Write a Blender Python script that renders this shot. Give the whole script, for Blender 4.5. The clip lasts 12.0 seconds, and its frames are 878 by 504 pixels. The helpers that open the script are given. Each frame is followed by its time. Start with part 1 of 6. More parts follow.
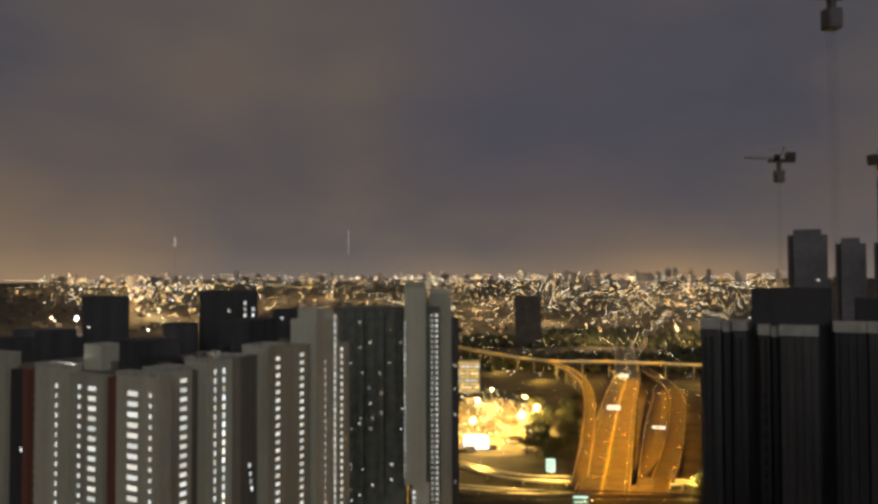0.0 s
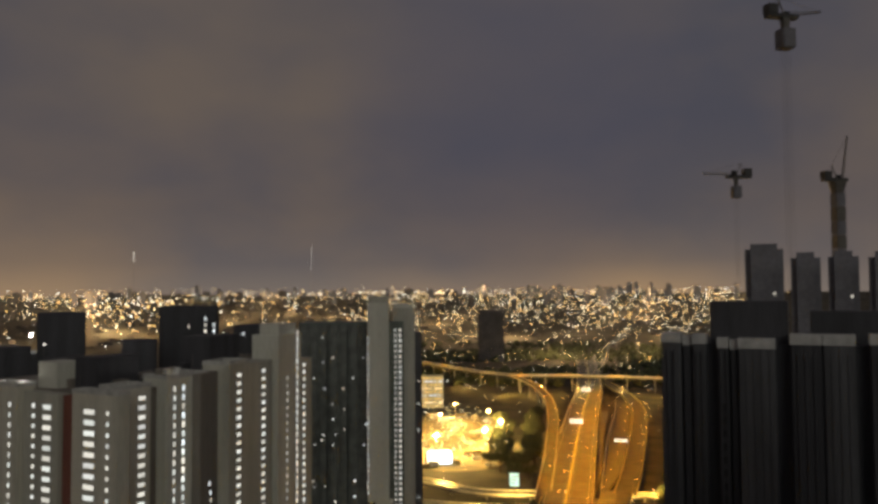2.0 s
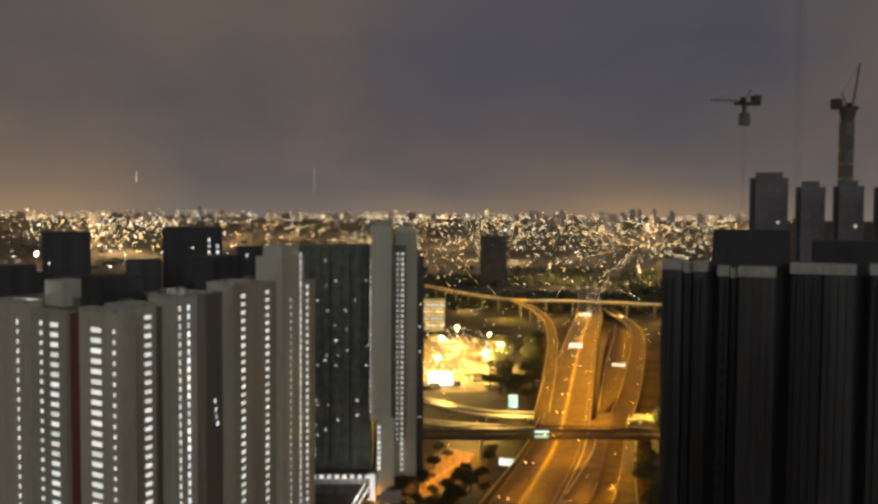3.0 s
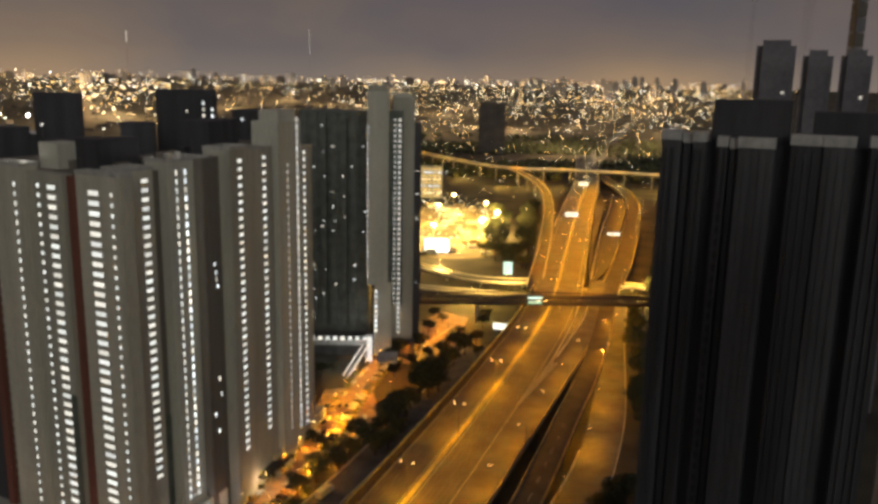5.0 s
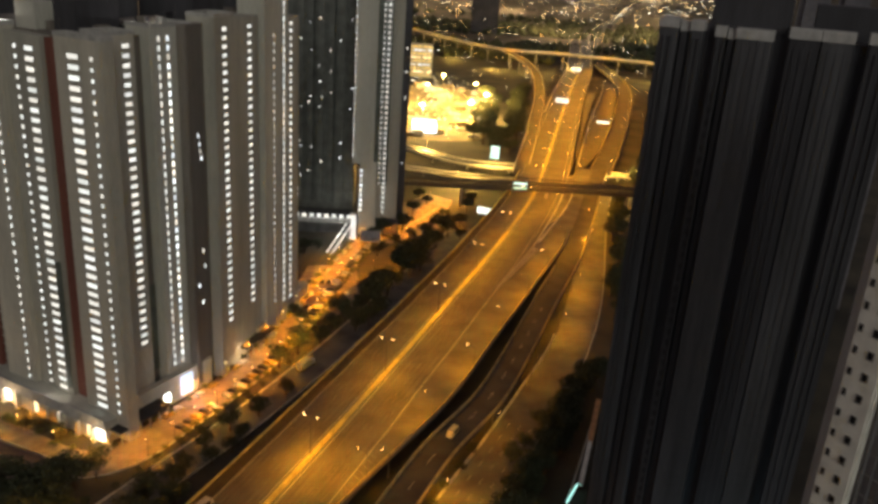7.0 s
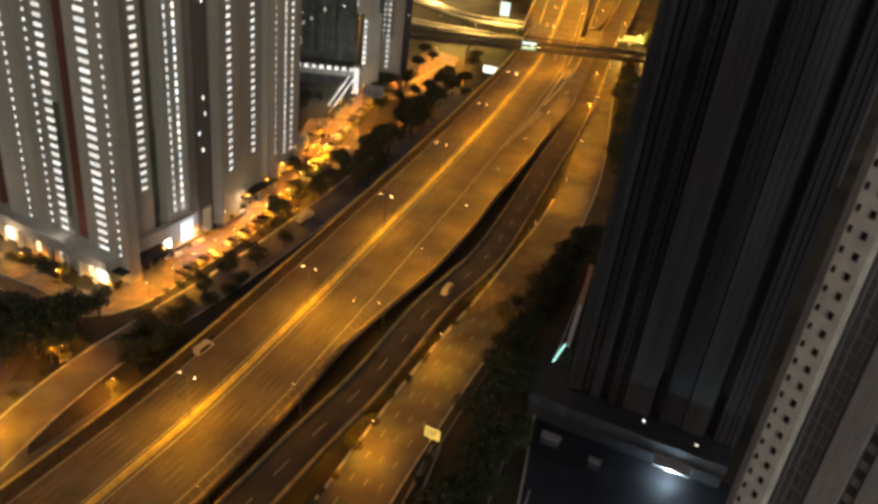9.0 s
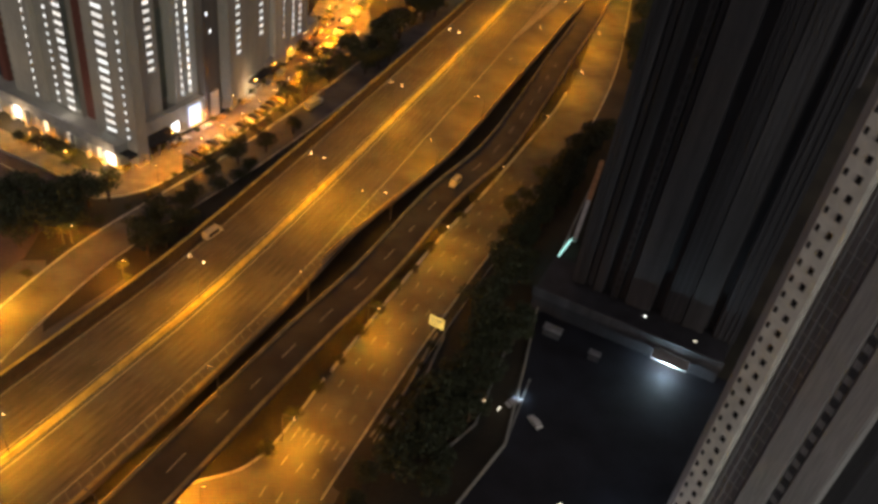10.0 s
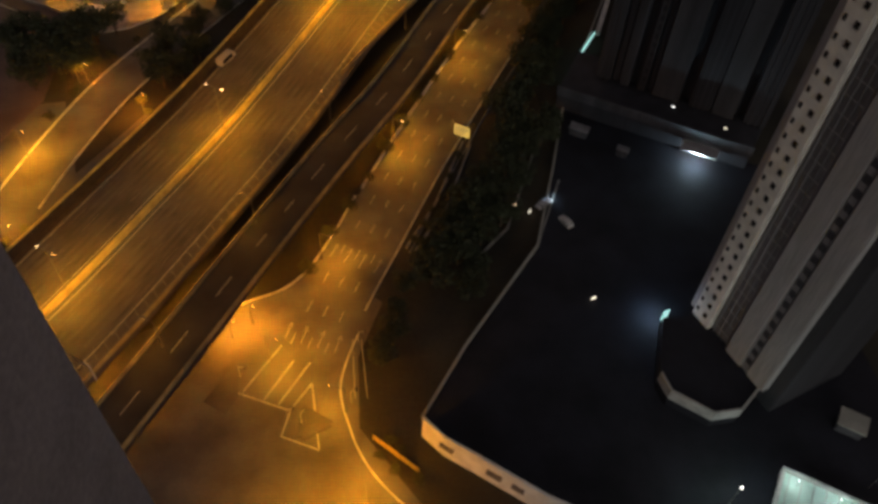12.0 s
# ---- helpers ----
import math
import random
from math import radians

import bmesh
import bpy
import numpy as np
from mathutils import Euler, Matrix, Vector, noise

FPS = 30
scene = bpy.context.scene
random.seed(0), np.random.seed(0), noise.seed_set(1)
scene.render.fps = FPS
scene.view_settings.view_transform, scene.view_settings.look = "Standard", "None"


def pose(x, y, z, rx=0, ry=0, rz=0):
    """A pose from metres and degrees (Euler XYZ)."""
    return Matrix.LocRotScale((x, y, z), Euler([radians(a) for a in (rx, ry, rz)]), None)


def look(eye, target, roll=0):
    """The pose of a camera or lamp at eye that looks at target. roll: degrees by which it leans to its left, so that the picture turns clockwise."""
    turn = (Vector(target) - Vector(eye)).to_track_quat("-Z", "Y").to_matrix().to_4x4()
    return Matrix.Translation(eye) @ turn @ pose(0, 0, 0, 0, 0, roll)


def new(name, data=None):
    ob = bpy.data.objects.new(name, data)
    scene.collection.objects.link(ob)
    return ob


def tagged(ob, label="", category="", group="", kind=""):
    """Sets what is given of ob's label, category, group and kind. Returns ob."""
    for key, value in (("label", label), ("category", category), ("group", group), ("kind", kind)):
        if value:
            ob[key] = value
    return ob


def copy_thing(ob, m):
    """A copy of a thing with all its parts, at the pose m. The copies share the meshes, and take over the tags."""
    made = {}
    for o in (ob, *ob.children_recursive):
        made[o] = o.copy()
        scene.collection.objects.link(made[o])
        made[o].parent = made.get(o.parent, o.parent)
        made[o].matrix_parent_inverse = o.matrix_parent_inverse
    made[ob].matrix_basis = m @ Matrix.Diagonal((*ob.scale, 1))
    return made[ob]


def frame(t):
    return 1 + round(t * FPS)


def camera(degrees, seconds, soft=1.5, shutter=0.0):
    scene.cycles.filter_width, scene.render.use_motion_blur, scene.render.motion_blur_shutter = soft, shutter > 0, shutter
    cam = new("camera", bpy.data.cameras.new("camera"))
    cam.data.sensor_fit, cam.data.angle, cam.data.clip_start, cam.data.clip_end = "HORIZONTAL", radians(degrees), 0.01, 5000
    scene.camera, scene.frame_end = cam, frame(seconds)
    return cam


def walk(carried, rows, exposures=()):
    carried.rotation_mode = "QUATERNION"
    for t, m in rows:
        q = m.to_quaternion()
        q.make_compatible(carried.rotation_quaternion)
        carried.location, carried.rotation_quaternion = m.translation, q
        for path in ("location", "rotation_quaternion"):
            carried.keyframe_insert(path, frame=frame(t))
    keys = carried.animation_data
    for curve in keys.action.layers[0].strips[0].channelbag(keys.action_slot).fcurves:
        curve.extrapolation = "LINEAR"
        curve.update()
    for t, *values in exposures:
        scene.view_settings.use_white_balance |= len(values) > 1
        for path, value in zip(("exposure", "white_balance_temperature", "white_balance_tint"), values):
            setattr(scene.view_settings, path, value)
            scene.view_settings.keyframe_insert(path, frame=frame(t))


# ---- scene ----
import itertools

# ---------- camera ----------
cam = camera(56.7, 12.0, soft=3.4)
EYE = 155.0
TURNS = [
    (0, 1.02, 1.76, -0.21),
    (0.5, 0.08, 2.11, -0.31),
    (1, -0.69, 2.47, -0.38),
    (1.5, -1.24, 2.78, -0.36),
    (2, -1.57, 2.78, -0.38),
    (2.5, -1.98, 0.56, -0.09),
    (3, -1.36, -2.54, 0.38),
    (5, -1.69, -11.85, 1.15),
    (5.5, -1.68, -14.27, 1.67),
    (6, -1.82, -16.47, 2.21),
    (6.5, -2.38, -18.58, 3.03),
    (8.5, -4.83, -25.80, 6.27),
    (9, -4.24, -29.90, 7.14),
    (9.5, -3.89, -34.12, 7.88),
    (10, -4.87, -37.53, 9.08),
    (10.5, -6.52, -40.16, 10.01),
    (11, -7.07, -42.96, 9.19),
    (11.5, -5.77, -46.47, 6.60),
    (12, -4.36, -50.98, 3.98),
]
walk(cam, [(t, pose(0, 0, EYE, 90 + pitch, 0, yaw) @ pose(0, 0, 0, 0, 0, roll)) for t, yaw, pitch, roll in TURNS],
     exposures=[(0.0, 0.13, 6500, 10), (3.2, 0.2, 6500, 10), (5.0, 0.36, 6500, 10), (6.5, 0.5, 6500, 11), (8.5, 0.53, 6500, 12), (9.5, 0.54, 6500, 15), (10.5, 0.45, 6500, 17), (11.5, 0.31, 6500, 18), (12.0, -0.03, 6500, 18)])

# ---------- night sky, city glow and added fill sun ---
world = bpy.data.worlds.new("night_sky")
scene.world = world
world.use_nodes = True
wn, wl = world.node_tree.nodes, world.node_tree.links
wn.clear()


def sky():
    out, bg = wn.new("ShaderNodeOutputWorld"), wn.new("ShaderNodeBackground")
    co, sep = wn.new("ShaderNodeTexCoord"), wn.new("ShaderNodeSeparateXYZ")
    wl.new(co.outputs["Generated"], sep.inputs[0])
    ramp = wn.new("ShaderNodeValToRGB")
    stops = [(0.0, (0.150, 0.112, 0.076, 1)), (0.035, (0.102, 0.080, 0.062, 1)), (0.10, (0.076, 0.062, 0.053, 1)),
             (0.20, (0.057, 0.051, 0.051, 1)), (0.5, (0.056, 0.051, 0.050, 1)), (1.0, (0.055, 0.050, 0.050, 1))]
    for n, (p, c) in enumerate(stops):
        e = ramp.color_ramp.elements[n] if n < 2 else ramp.color_ramp.elements.new(p)
        e.position, e.color = p, c
    wl.new(sep.outputs["Z"], ramp.inputs[0])
    mp = wn.new("ShaderNodeMapping")
    mp.inputs["Scale"].default_value = (1.7, 1.7, 3.0)
    mp.inputs["Location"].default_value = (0.35, 0.0, 0.4)
    wl.new(co.outputs["Generated"], mp.inputs[0])
    cl = wn.new("ShaderNodeTexNoise")
    cl.inputs["Scale"].default_value, cl.inputs["Detail"].default_value, cl.inputs["Roughness"].default_value = 1.5, 5, 0.45
    wl.new(mp.outputs[0], cl.inputs[0])
    warm = wn.new("ShaderNodeValToRGB")
    warm.color_ramp.elements[0].position, warm.color_ramp.elements[0].color = 0.38, (0.78, 0.85, 1.06, 1)
    warm.color_ramp.elements[1].position, warm.color_ramp.elements[1].color = 0.66, (1.45, 1.28, 1.08, 1)
    wl.new(cl.outputs[0], warm.inputs[0])
    mul = wn.new("ShaderNodeMix")
    mul.data_type, mul.blend_type = "RGBA", "MULTIPLY"
    mul.inputs[0].default_value = 1.0
    wl.new(ramp.outputs[0], mul.inputs[6])
    wl.new(warm.outputs[0], mul.inputs[7])
    # a cooler break in the clouds over the city
    near = wn.new("ShaderNodeVectorMath")
    near.operation = "DOT_PRODUCT"
    near.inputs[1].default_value = Vector((math.sin(radians(7)), math.cos(radians(7)), math.tan(radians(13)))).normalized()
    wl.new(co.outputs["Generated"], near.inputs[0])
    gap = wn.new("ShaderNodeMapRange")
    gap.interpolation_type = "SMOOTHSTEP"
    gap.inputs["From Min"].default_value, gap.inputs["From Max"].default_value = math.cos(radians(15)), 1.0
    gap.inputs["To Max"].default_value = 0.55
    wl.new(near.outputs["Value"], gap.inputs[0])
    cool = wn.new("ShaderNodeMix")
    cool.data_type = "RGBA"
    cool.inputs[7].default_value = (0.045, 0.044, 0.060, 1)
    wl.new(gap.outputs[0], cool.inputs[0])
    wl.new(mul.outputs[2], cool.inputs[6])
    wl.new(cool.outputs[2], bg.inputs[0])
    bg.inputs[1].default_value = 1.38
    wl.new(bg.outputs[0], out.inputs[0])


sky()
# broad unseen sun added as fill; stands in for glow on the facades
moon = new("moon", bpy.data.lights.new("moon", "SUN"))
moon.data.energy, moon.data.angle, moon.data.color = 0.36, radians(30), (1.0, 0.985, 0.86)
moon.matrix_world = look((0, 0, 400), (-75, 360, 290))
SODIUM, WHITE = (1.0, 0.365, 0.006), (0.9, 1.0, 0.95)


def bulb(parent, at, watts, colour=SODIUM, size=0.35, down=0):
    """A lamp bulb; down: in a cut-off housing that throws its light to the road."""
    lamp = new("bulb", bpy.data.lights.new("bulb", "SPOT" if down else "POINT"))
    if down:
        lamp.data.spot_size, lamp.data.spot_blend = radians(134 if abs(down) > 1 else 168), 1.0 if abs(down) > 1 else 0.5
        lamp.rotation_euler = (radians(down), 0, 0)
    lamp.data.energy, lamp.data.color, lamp.data.shadow_soft_size = watts, colour, size
    lamp.parent, lamp.location = parent, at
    return lamp


# ---------- materials ----------
def material(name, base, rough=0.8, metal=0.0, vary=0.25, scale=0.4, fine=6.0, bump=0.15, tint=None, island=False, obj=False, streak=False):
    """A surface with stains at a large scale, grain at a small one and fine relief."""
    m = bpy.data.materials.new(name)
    m.use_nodes = True
    n, l = m.node_tree.nodes, m.node_tree.links
    p = n["Principled BSDF"]
    co, mp = n.new("ShaderNodeTexCoord"), n.new("ShaderNodeMapping")
    l.new(co.outputs["Object"], mp.inputs[0])
    if streak:
        mp.inputs["Scale"].default_value = (1, 1, 0.08)
    big, small = n.new("ShaderNodeTexNoise"), n.new("ShaderNodeTexNoise")
    big.inputs["Scale"].default_value, big.inputs["Detail"].default_value = scale, 6
    small.inputs["Scale"].default_value, small.inputs["Detail"].default_value = fine, 3
    l.new(mp.outputs[0], big.inputs[0])
    l.new(mp.outputs[0], small.inputs[0])
    ramp = n.new("ShaderNodeValToRGB")
    dark = [c * (1 - vary) for c in base]
    light = [min(1, c * (1 + vary)) for c in (tint or base)]
    ramp.color_ramp.elements[0].position, ramp.color_ramp.elements[0].color = 0.32, (*dark, 1)
    ramp.color_ramp.elements[1].position, ramp.color_ramp.elements[1].color = 0.68, (*light, 1)
    l.new(big.outputs[0], ramp.inputs[0])
    mix = n.new("ShaderNodeMix")
    mix.data_type, mix.blend_type = "RGBA", "OVERLAY"
    mix.inputs[0].default_value = 0.35
    l.new(ramp.outputs[0], mix.inputs[6])
    l.new(small.outputs[0], mix.inputs[7])
    last = mix.outputs[2]
    if island or obj:
        info = n.new("ShaderNodeNewGeometry" if island else "ShaderNodeObjectInfo")
        hsv = n.new("ShaderNodeHueSaturation")
        span = n.new("ShaderNodeMapRange")
        span.inputs["To Min"].default_value, span.inputs["To Max"].default_value = 0.6, 1.4
        l.new(info.outputs["Random Per Island" if island else "Random"], span.inputs[0])
        l.new(span.outputs[0], hsv.inputs["Value"])
        l.new(last, hsv.inputs["Color"])
        last = hsv.outputs[0]
    l.new(last, p.inputs["Base Color"])
    p.inputs["Roughness"].default_value, p.inputs["Metallic"].default_value = rough, metal
    if bump:
        b = n.new("ShaderNodeBump")
        b.inputs["Strength"].default_value, b.inputs["Distance"].default_value = bump, 0.05
        l.new(small.outputs[0], b.inputs["Height"])
        l.new(b.outputs[0], p.inputs["Normal"])
    return m


def glowing(name, colours, low, high, island=False):
    """A lit pane or lamp glass: its colour and strength differ from piece to piece."""
    m = bpy.data.materials.new(name)
    m.use_nodes = True
    n, l = m.node_tree.nodes, m.node_tree.links
    p = n["Principled BSDF"]
    info = n.new("ShaderNodeNewGeometry" if island else "ShaderNodeObjectInfo")
    rnd = info.outputs["Random Per Island" if island else "Random"]
    ramp = n.new("ShaderNodeValToRGB")
    ramp.color_ramp.interpolation = "CONSTANT"
    for k, c in enumerate(colours):
        e = ramp.color_ramp.elements[k] if k < 2 else ramp.color_ramp.elements.new(0.5)
        e.position, e.color = k / len(colours), (*c, 1)
    l.new(rnd, ramp.inputs[0])
    mul = n.new("ShaderNodeMath")
    mul.operation = "MULTIPLY"
    mul.inputs[1].default_value = 7.31
    l.new(rnd, mul.inputs[0])
    frac = n.new("ShaderNodeMath")
    frac.operation = "FRACT"
    l.new(mul.outputs[0], frac.inputs[0])
    span = n.new("ShaderNodeMapRange")
    span.inputs["To Min"].default_value, span.inputs["To Max"].default_value = low, high
    l.new(frac.outputs[0], span.inputs[0])
    l.new(ramp.outputs[0], p.inputs["Emission Color"])
    l.new(span.outputs[0], p.inputs["Emission Strength"])
    p.inputs["Base Color"].default_value = (0.3, 0.3, 0.3, 1)
    p.inputs["Roughness"].default_value = 0.3
    m.cycles.emission_sampling = "NONE"
    return m


ASPHALT = material("asphalt", (0.085, 0.08, 0.075), 0.75, vary=0.35, scale=0.09, fine=3.0, bump=0.1)
# slip road asphalt darkened: the missing lamp light is in its colour
ASPHALT_UNLIT = material("unlit_worn_asphalt", (0.032, 0.031, 0.030), 0.8, vary=0.4, scale=0.12, fine=4.0)
TARMAC = material("junction_tarmac", (0.12, 0.11, 0.10), 0.8, vary=0.35, scale=0.1, fine=4.0)
WORN = material("worn_lane_paint", (0.17, 0.165, 0.15), 0.7, vary=0.4, scale=1.0)
PAINT = material("road_paint", (0.38, 0.37, 0.34), 0.6, vary=0.3, scale=1.5)
CONCRETE = material("parapet_concrete", (0.55, 0.52, 0.44), 0.85, vary=0.3, scale=0.3, fine=5)
PIER = material("pier_concrete", (0.28, 0.27, 0.25), 0.85, vary=0.3, scale=0.3, fine=5, streak=True)
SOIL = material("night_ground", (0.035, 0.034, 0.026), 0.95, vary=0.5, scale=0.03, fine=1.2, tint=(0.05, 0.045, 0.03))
PAVING = material("paving", (0.26, 0.19, 0.14), 0.8, vary=0.3, scale=0.25, fine=3.0)
LOT = material("lot_surface", (0.14, 0.10, 0.085), 0.9, vary=0.4, scale=0.06, fine=2.0)
# near-black base puts the court's lack of light into the colour
DARKLOT = material("unlit_dark_surface", (0.014, 0.015, 0.022), 0.8, vary=0.5, scale=0.1, fine=2.0)
BEIGE = material("beige_render", (0.52, 0.50, 0.42), 0.85, vary=0.14, scale=0.15, fine=3, streak=True)
GREY = material("grey_render", (0.41, 0.405, 0.345), 0.85, vary=0.16, scale=0.15, fine=3, streak=True)
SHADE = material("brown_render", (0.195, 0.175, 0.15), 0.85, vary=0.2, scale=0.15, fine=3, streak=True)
RED = material("brick_red_render", (0.20, 0.075, 0.055), 0.85, vary=0.2, scale=0.15, fine=3, streak=True)
GREEN = material("green_grey_tiles", (0.12, 0.14, 0.12), 0.6, vary=0.25, scale=0.2, fine=3)
PALE = material("pale_render", (0.55, 0.55, 0.48), 0.85, vary=0.12, scale=0.15, fine=3, streak=True)
ROOF = material("roof_concrete", (0.09, 0.09, 0.09), 0.9, vary=0.3, scale=0.2)
DARKGLASS = material("dark_curtain_wall", (0.11, 0.12, 0.11), 0.5, vary=0.3, scale=0.2, bump=0.03)
CHAR = material("charcoal_render", (0.045, 0.046, 0.053), 0.8, vary=0.25, scale=0.2, fine=3, streak=True)
CHAR_LIGHT = material("smoke_grey_render", (0.078, 0.080, 0.088), 0.8, vary=0.35, scale=0.2, fine=3, streak=True)
CAP = material("pale_parapet", (0.42, 0.42, 0.40), 0.8, vary=0.2, scale=0.4)
PALE_CAP = material("white_roof_cap", (0.44, 0.44, 0.43), 0.8, vary=0.2, scale=0.4)
CREAM = material("cream_tiles", (0.84, 0.83, 0.76), 0.75, vary=0.15, scale=0.3, fine=4)
PANE_DARK = material("unlit_pane", (0.02, 0.022, 0.025), 0.12, vary=0.3, bump=0)
FRAME = material("window_frame_metal", (0.20, 0.19, 0.18), 0.5, metal=0.4, vary=0.2)
STEEL = material("painted_steel", (0.16, 0.15, 0.14), 0.5, metal=0.6, vary=0.3, scale=2)
TRUSS = material("dark_truss_steel", (0.045, 0.045, 0.045), 0.6, metal=0.3, vary=0.3, scale=1)
FARGREY = material("far_facade", (0.07, 0.066, 0.066), 0.9, vary=0.25, scale=0.05, fine=0.6, island=True)
# distance haze is put into this grey, no air haze is built
HAZE = material("haze_tinted_grey", (0.15, 0.15, 0.17), 0.95, vary=0.2, scale=0.05, fine=0.5)
CRANE = material("crane_paint", (0.10, 0.095, 0.085), 0.6, vary=0.3, scale=1)
BARK = material("bark", (0.09, 0.065, 0.045), 0.95, vary=0.3, scale=2, fine=9)
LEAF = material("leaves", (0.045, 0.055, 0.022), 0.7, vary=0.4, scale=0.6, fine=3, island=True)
# paler yellow copy of the leaves with lamp light in its colour
LEAF_LIT = material("lit_leaves", (0.10, 0.11, 0.03), 0.7, vary=0.3, scale=0.6, fine=3, island=True)
RUBBER = material("tyre_rubber", (0.02, 0.02, 0.02), 0.8, vary=0.2)
LIT = glowing("lit_stair_pane", [(1.0, 0.97, 0.86), (0.97, 1.0, 0.92), (1.0, 0.95, 0.82), (0.98, 0.98, 0.92)], 0.52, 0.85)
LITS = glowing("lit_room_pane", [(0.95, 1.0, 0.94), (1.0, 0.93, 0.78), (0.9, 0.97, 1.0)], 0.5, 1.5, island=True)
SODIUM_GLASS = glowing("sodium_lamp_glass", [(1.0, 0.72, 0.34), (1.0, 0.66, 0.26)], 7, 11)
TRACK = material("tyre_polished_asphalt", (0.082, 0.077, 0.072), 0.72, vary=0.4, scale=0.15, fine=3.0, bump=0.05)
BOARD_GLASS = glowing("lit_board_glass", [(1.0, 0.95, 0.7), (0.95, 1.0, 0.9)], 0.9, 1.7)
WHITE_GLASS = glowing("white_lamp_glass", [(0.95, 1.0, 0.95), (1.0, 0.95, 0.85)], 2, 4)
CYAN_GLASS = glowing("cyan_sign_glass", [(0.45, 0.95, 0.85), (0.55, 1.0, 0.9)], 0.9, 1.3)
GREEN_GLASS = glowing("green_sign_glass", [(0.15, 0.8, 0.5), (0.2, 0.85, 0.55)], 0.6, 0.9)
YELLOW_GLASS = glowing("yellow_sign_glass", [(1.0, 0.66, 0.08), (1.0, 0.70, 0.12)], 0.5, 0.65)
BLUE_GLASS = glowing("blue_sign_glass", [(0.45, 0.68, 1.0), (0.5, 0.7, 1.0)], 0.8, 1.1)
SHOP_GLASS = glowing("warm_shop_glass", [(1.0, 0.75, 0.4), (1.0, 0.85, 0.6)], 0.9, 1.8)
# concrete with the yellow of the sodium lamps put into its colour
YELLOW_CONCRETE = material("sodium_yellow_concrete", (0.52, 0.43, 0.13), 0.8, vary=0.3, scale=0.3, fine=5)
# warm dark tint stands for dim sodium light on the parapets
SLIP_WALL = material("sodium_tinted_parapet", (0.33, 0.27, 0.13), 0.85, vary=0.35, scale=0.3, fine=5)
BARRIER = material("dark_noise_panel", (0.030, 0.026, 0.022), 0.75, vary=0.35, scale=0.4, fine=3)
UMBER = material("ribbed_grey_cladding", (0.26, 0.26, 0.27), 0.85, vary=0.3, scale=0.3, fine=3, streak=True)
TAUPE = material("taupe_tiles", (0.41, 0.405, 0.40), 0.85, vary=0.18, scale=0.2, fine=3, streak=True)
CITY = glowing("far_city_lamps", [(1.0, 0.6, 0.18), (1.0, 0.72, 0.32), (1.0, 0.55, 0.14), (1.0, 0.85, 0.55), (0.95, 1.0, 0.92), (1.0, 0.78, 0.42)], 1.2, 6.5, island=True)
SITE = glowing("work_lamps", [(1.0, 0.80, 0.32), (1.0, 0.95, 0.7), (1.0, 0.72, 0.2)], 0.8, 3.6, island=True)


# ---------- mesh helpers ----------
def box(bm, x0, x1, y0, y1, z0, z1, mi=0):
    v = [bm.verts.new(p) for p in itertools.product((x0, x1), (y0, y1), (z0, z1))]
    for f in ((0, 1, 3, 2), (4, 6, 7, 5), (0, 4, 5, 1), (2, 3, 7, 6), (0, 2, 6, 4), (1, 5, 7, 3)):
        bm.faces.new([v[i] for i in f]).material_index = mi


def cyl(bm, x, y, z0, z1, r0, r1=None, n=10, mi=0):
    r1 = r0 if r1 is None else r1
    low = [bm.verts.new((x + r0 * math.cos(6.2832 * k / n), y + r0 * math.sin(6.2832 * k / n), z0)) for k in range(n)]
    top = [bm.verts.new((x + r1 * math.cos(6.2832 * k / n), y + r1 * math.sin(6.2832 * k / n), z1)) for k in range(n)]
    for k in range(n):
        bm.faces.new((low[k], low[(k + 1) % n], top[(k + 1) % n], top[k])).material_index = mi
    bm.faces.new(top).material_index = mi
    bm.faces.new(low[::-1]).material_index = mi


def bar(bm, a, b, r, mi=0):
    """A square bar from a to b."""
    a, b = Vector(a), Vector(b)
    d = (b - a).normalized()
    s = d.cross(Vector((0, 0, 1)) if abs(d.z) < 0.95 else Vector((1, 0, 0))).normalized() * r
    t = d.cross(s).normalized() * r
    q = [[bm.verts.new(p + i * s + j * t) for i, j in ((-1, -1), (1, -1), (1, 1), (-1, 1))] for p in (a, b)]
    for k in range(4):
        bm.faces.new((q[0][k], q[0][(k + 1) % 4], q[1][(k + 1) % 4], q[1][k])).material_index = mi
    bm.faces.new(q[0][::-1]).material_index = mi
    bm.faces.new(q[1]).material_index = mi


def gem(verts, faces, p, r):
    """A small eight-sided lamp bulb."""
    k = len(verts)
    x, y, z = p
    verts += [(x + r, y, z), (x, y + r, z), (x - r, y, z), (x, y - r, z), (x, y, z + r), (x, y, z - r)]
    faces += [(k + a, k + b, k + c) for a, b, c in ((0, 1, 4), (1, 2, 4), (2, 3, 4), (3, 0, 4), (1, 0, 5), (2, 1, 5), (3, 2, 5), (0, 3, 5))]


def mesh_of(name, bm, *mats):
    bmesh.ops.recalc_face_normals(bm, faces=bm.faces)
    me = bpy.data.meshes.new(name)
    bm.to_mesh(me)
    bm.free()
    for m in mats:
        me.materials.append(m)
    return me


def part(name, bm, mat, parent, label=""):
    me = mesh_of(name, bm, *(mat if isinstance(mat, (list, tuple)) else (mat,)))
    ob = new(name, me)
    ob.parent = parent
    return tagged(ob, label)


def data_part(name, verts, faces, mat, parent=None):
    me = bpy.data.meshes.new(name)
    me.from_pydata(verts, [], faces)
    me.materials.append(mat)
    ob = new(name, me)
    ob.parent = parent
    return ob


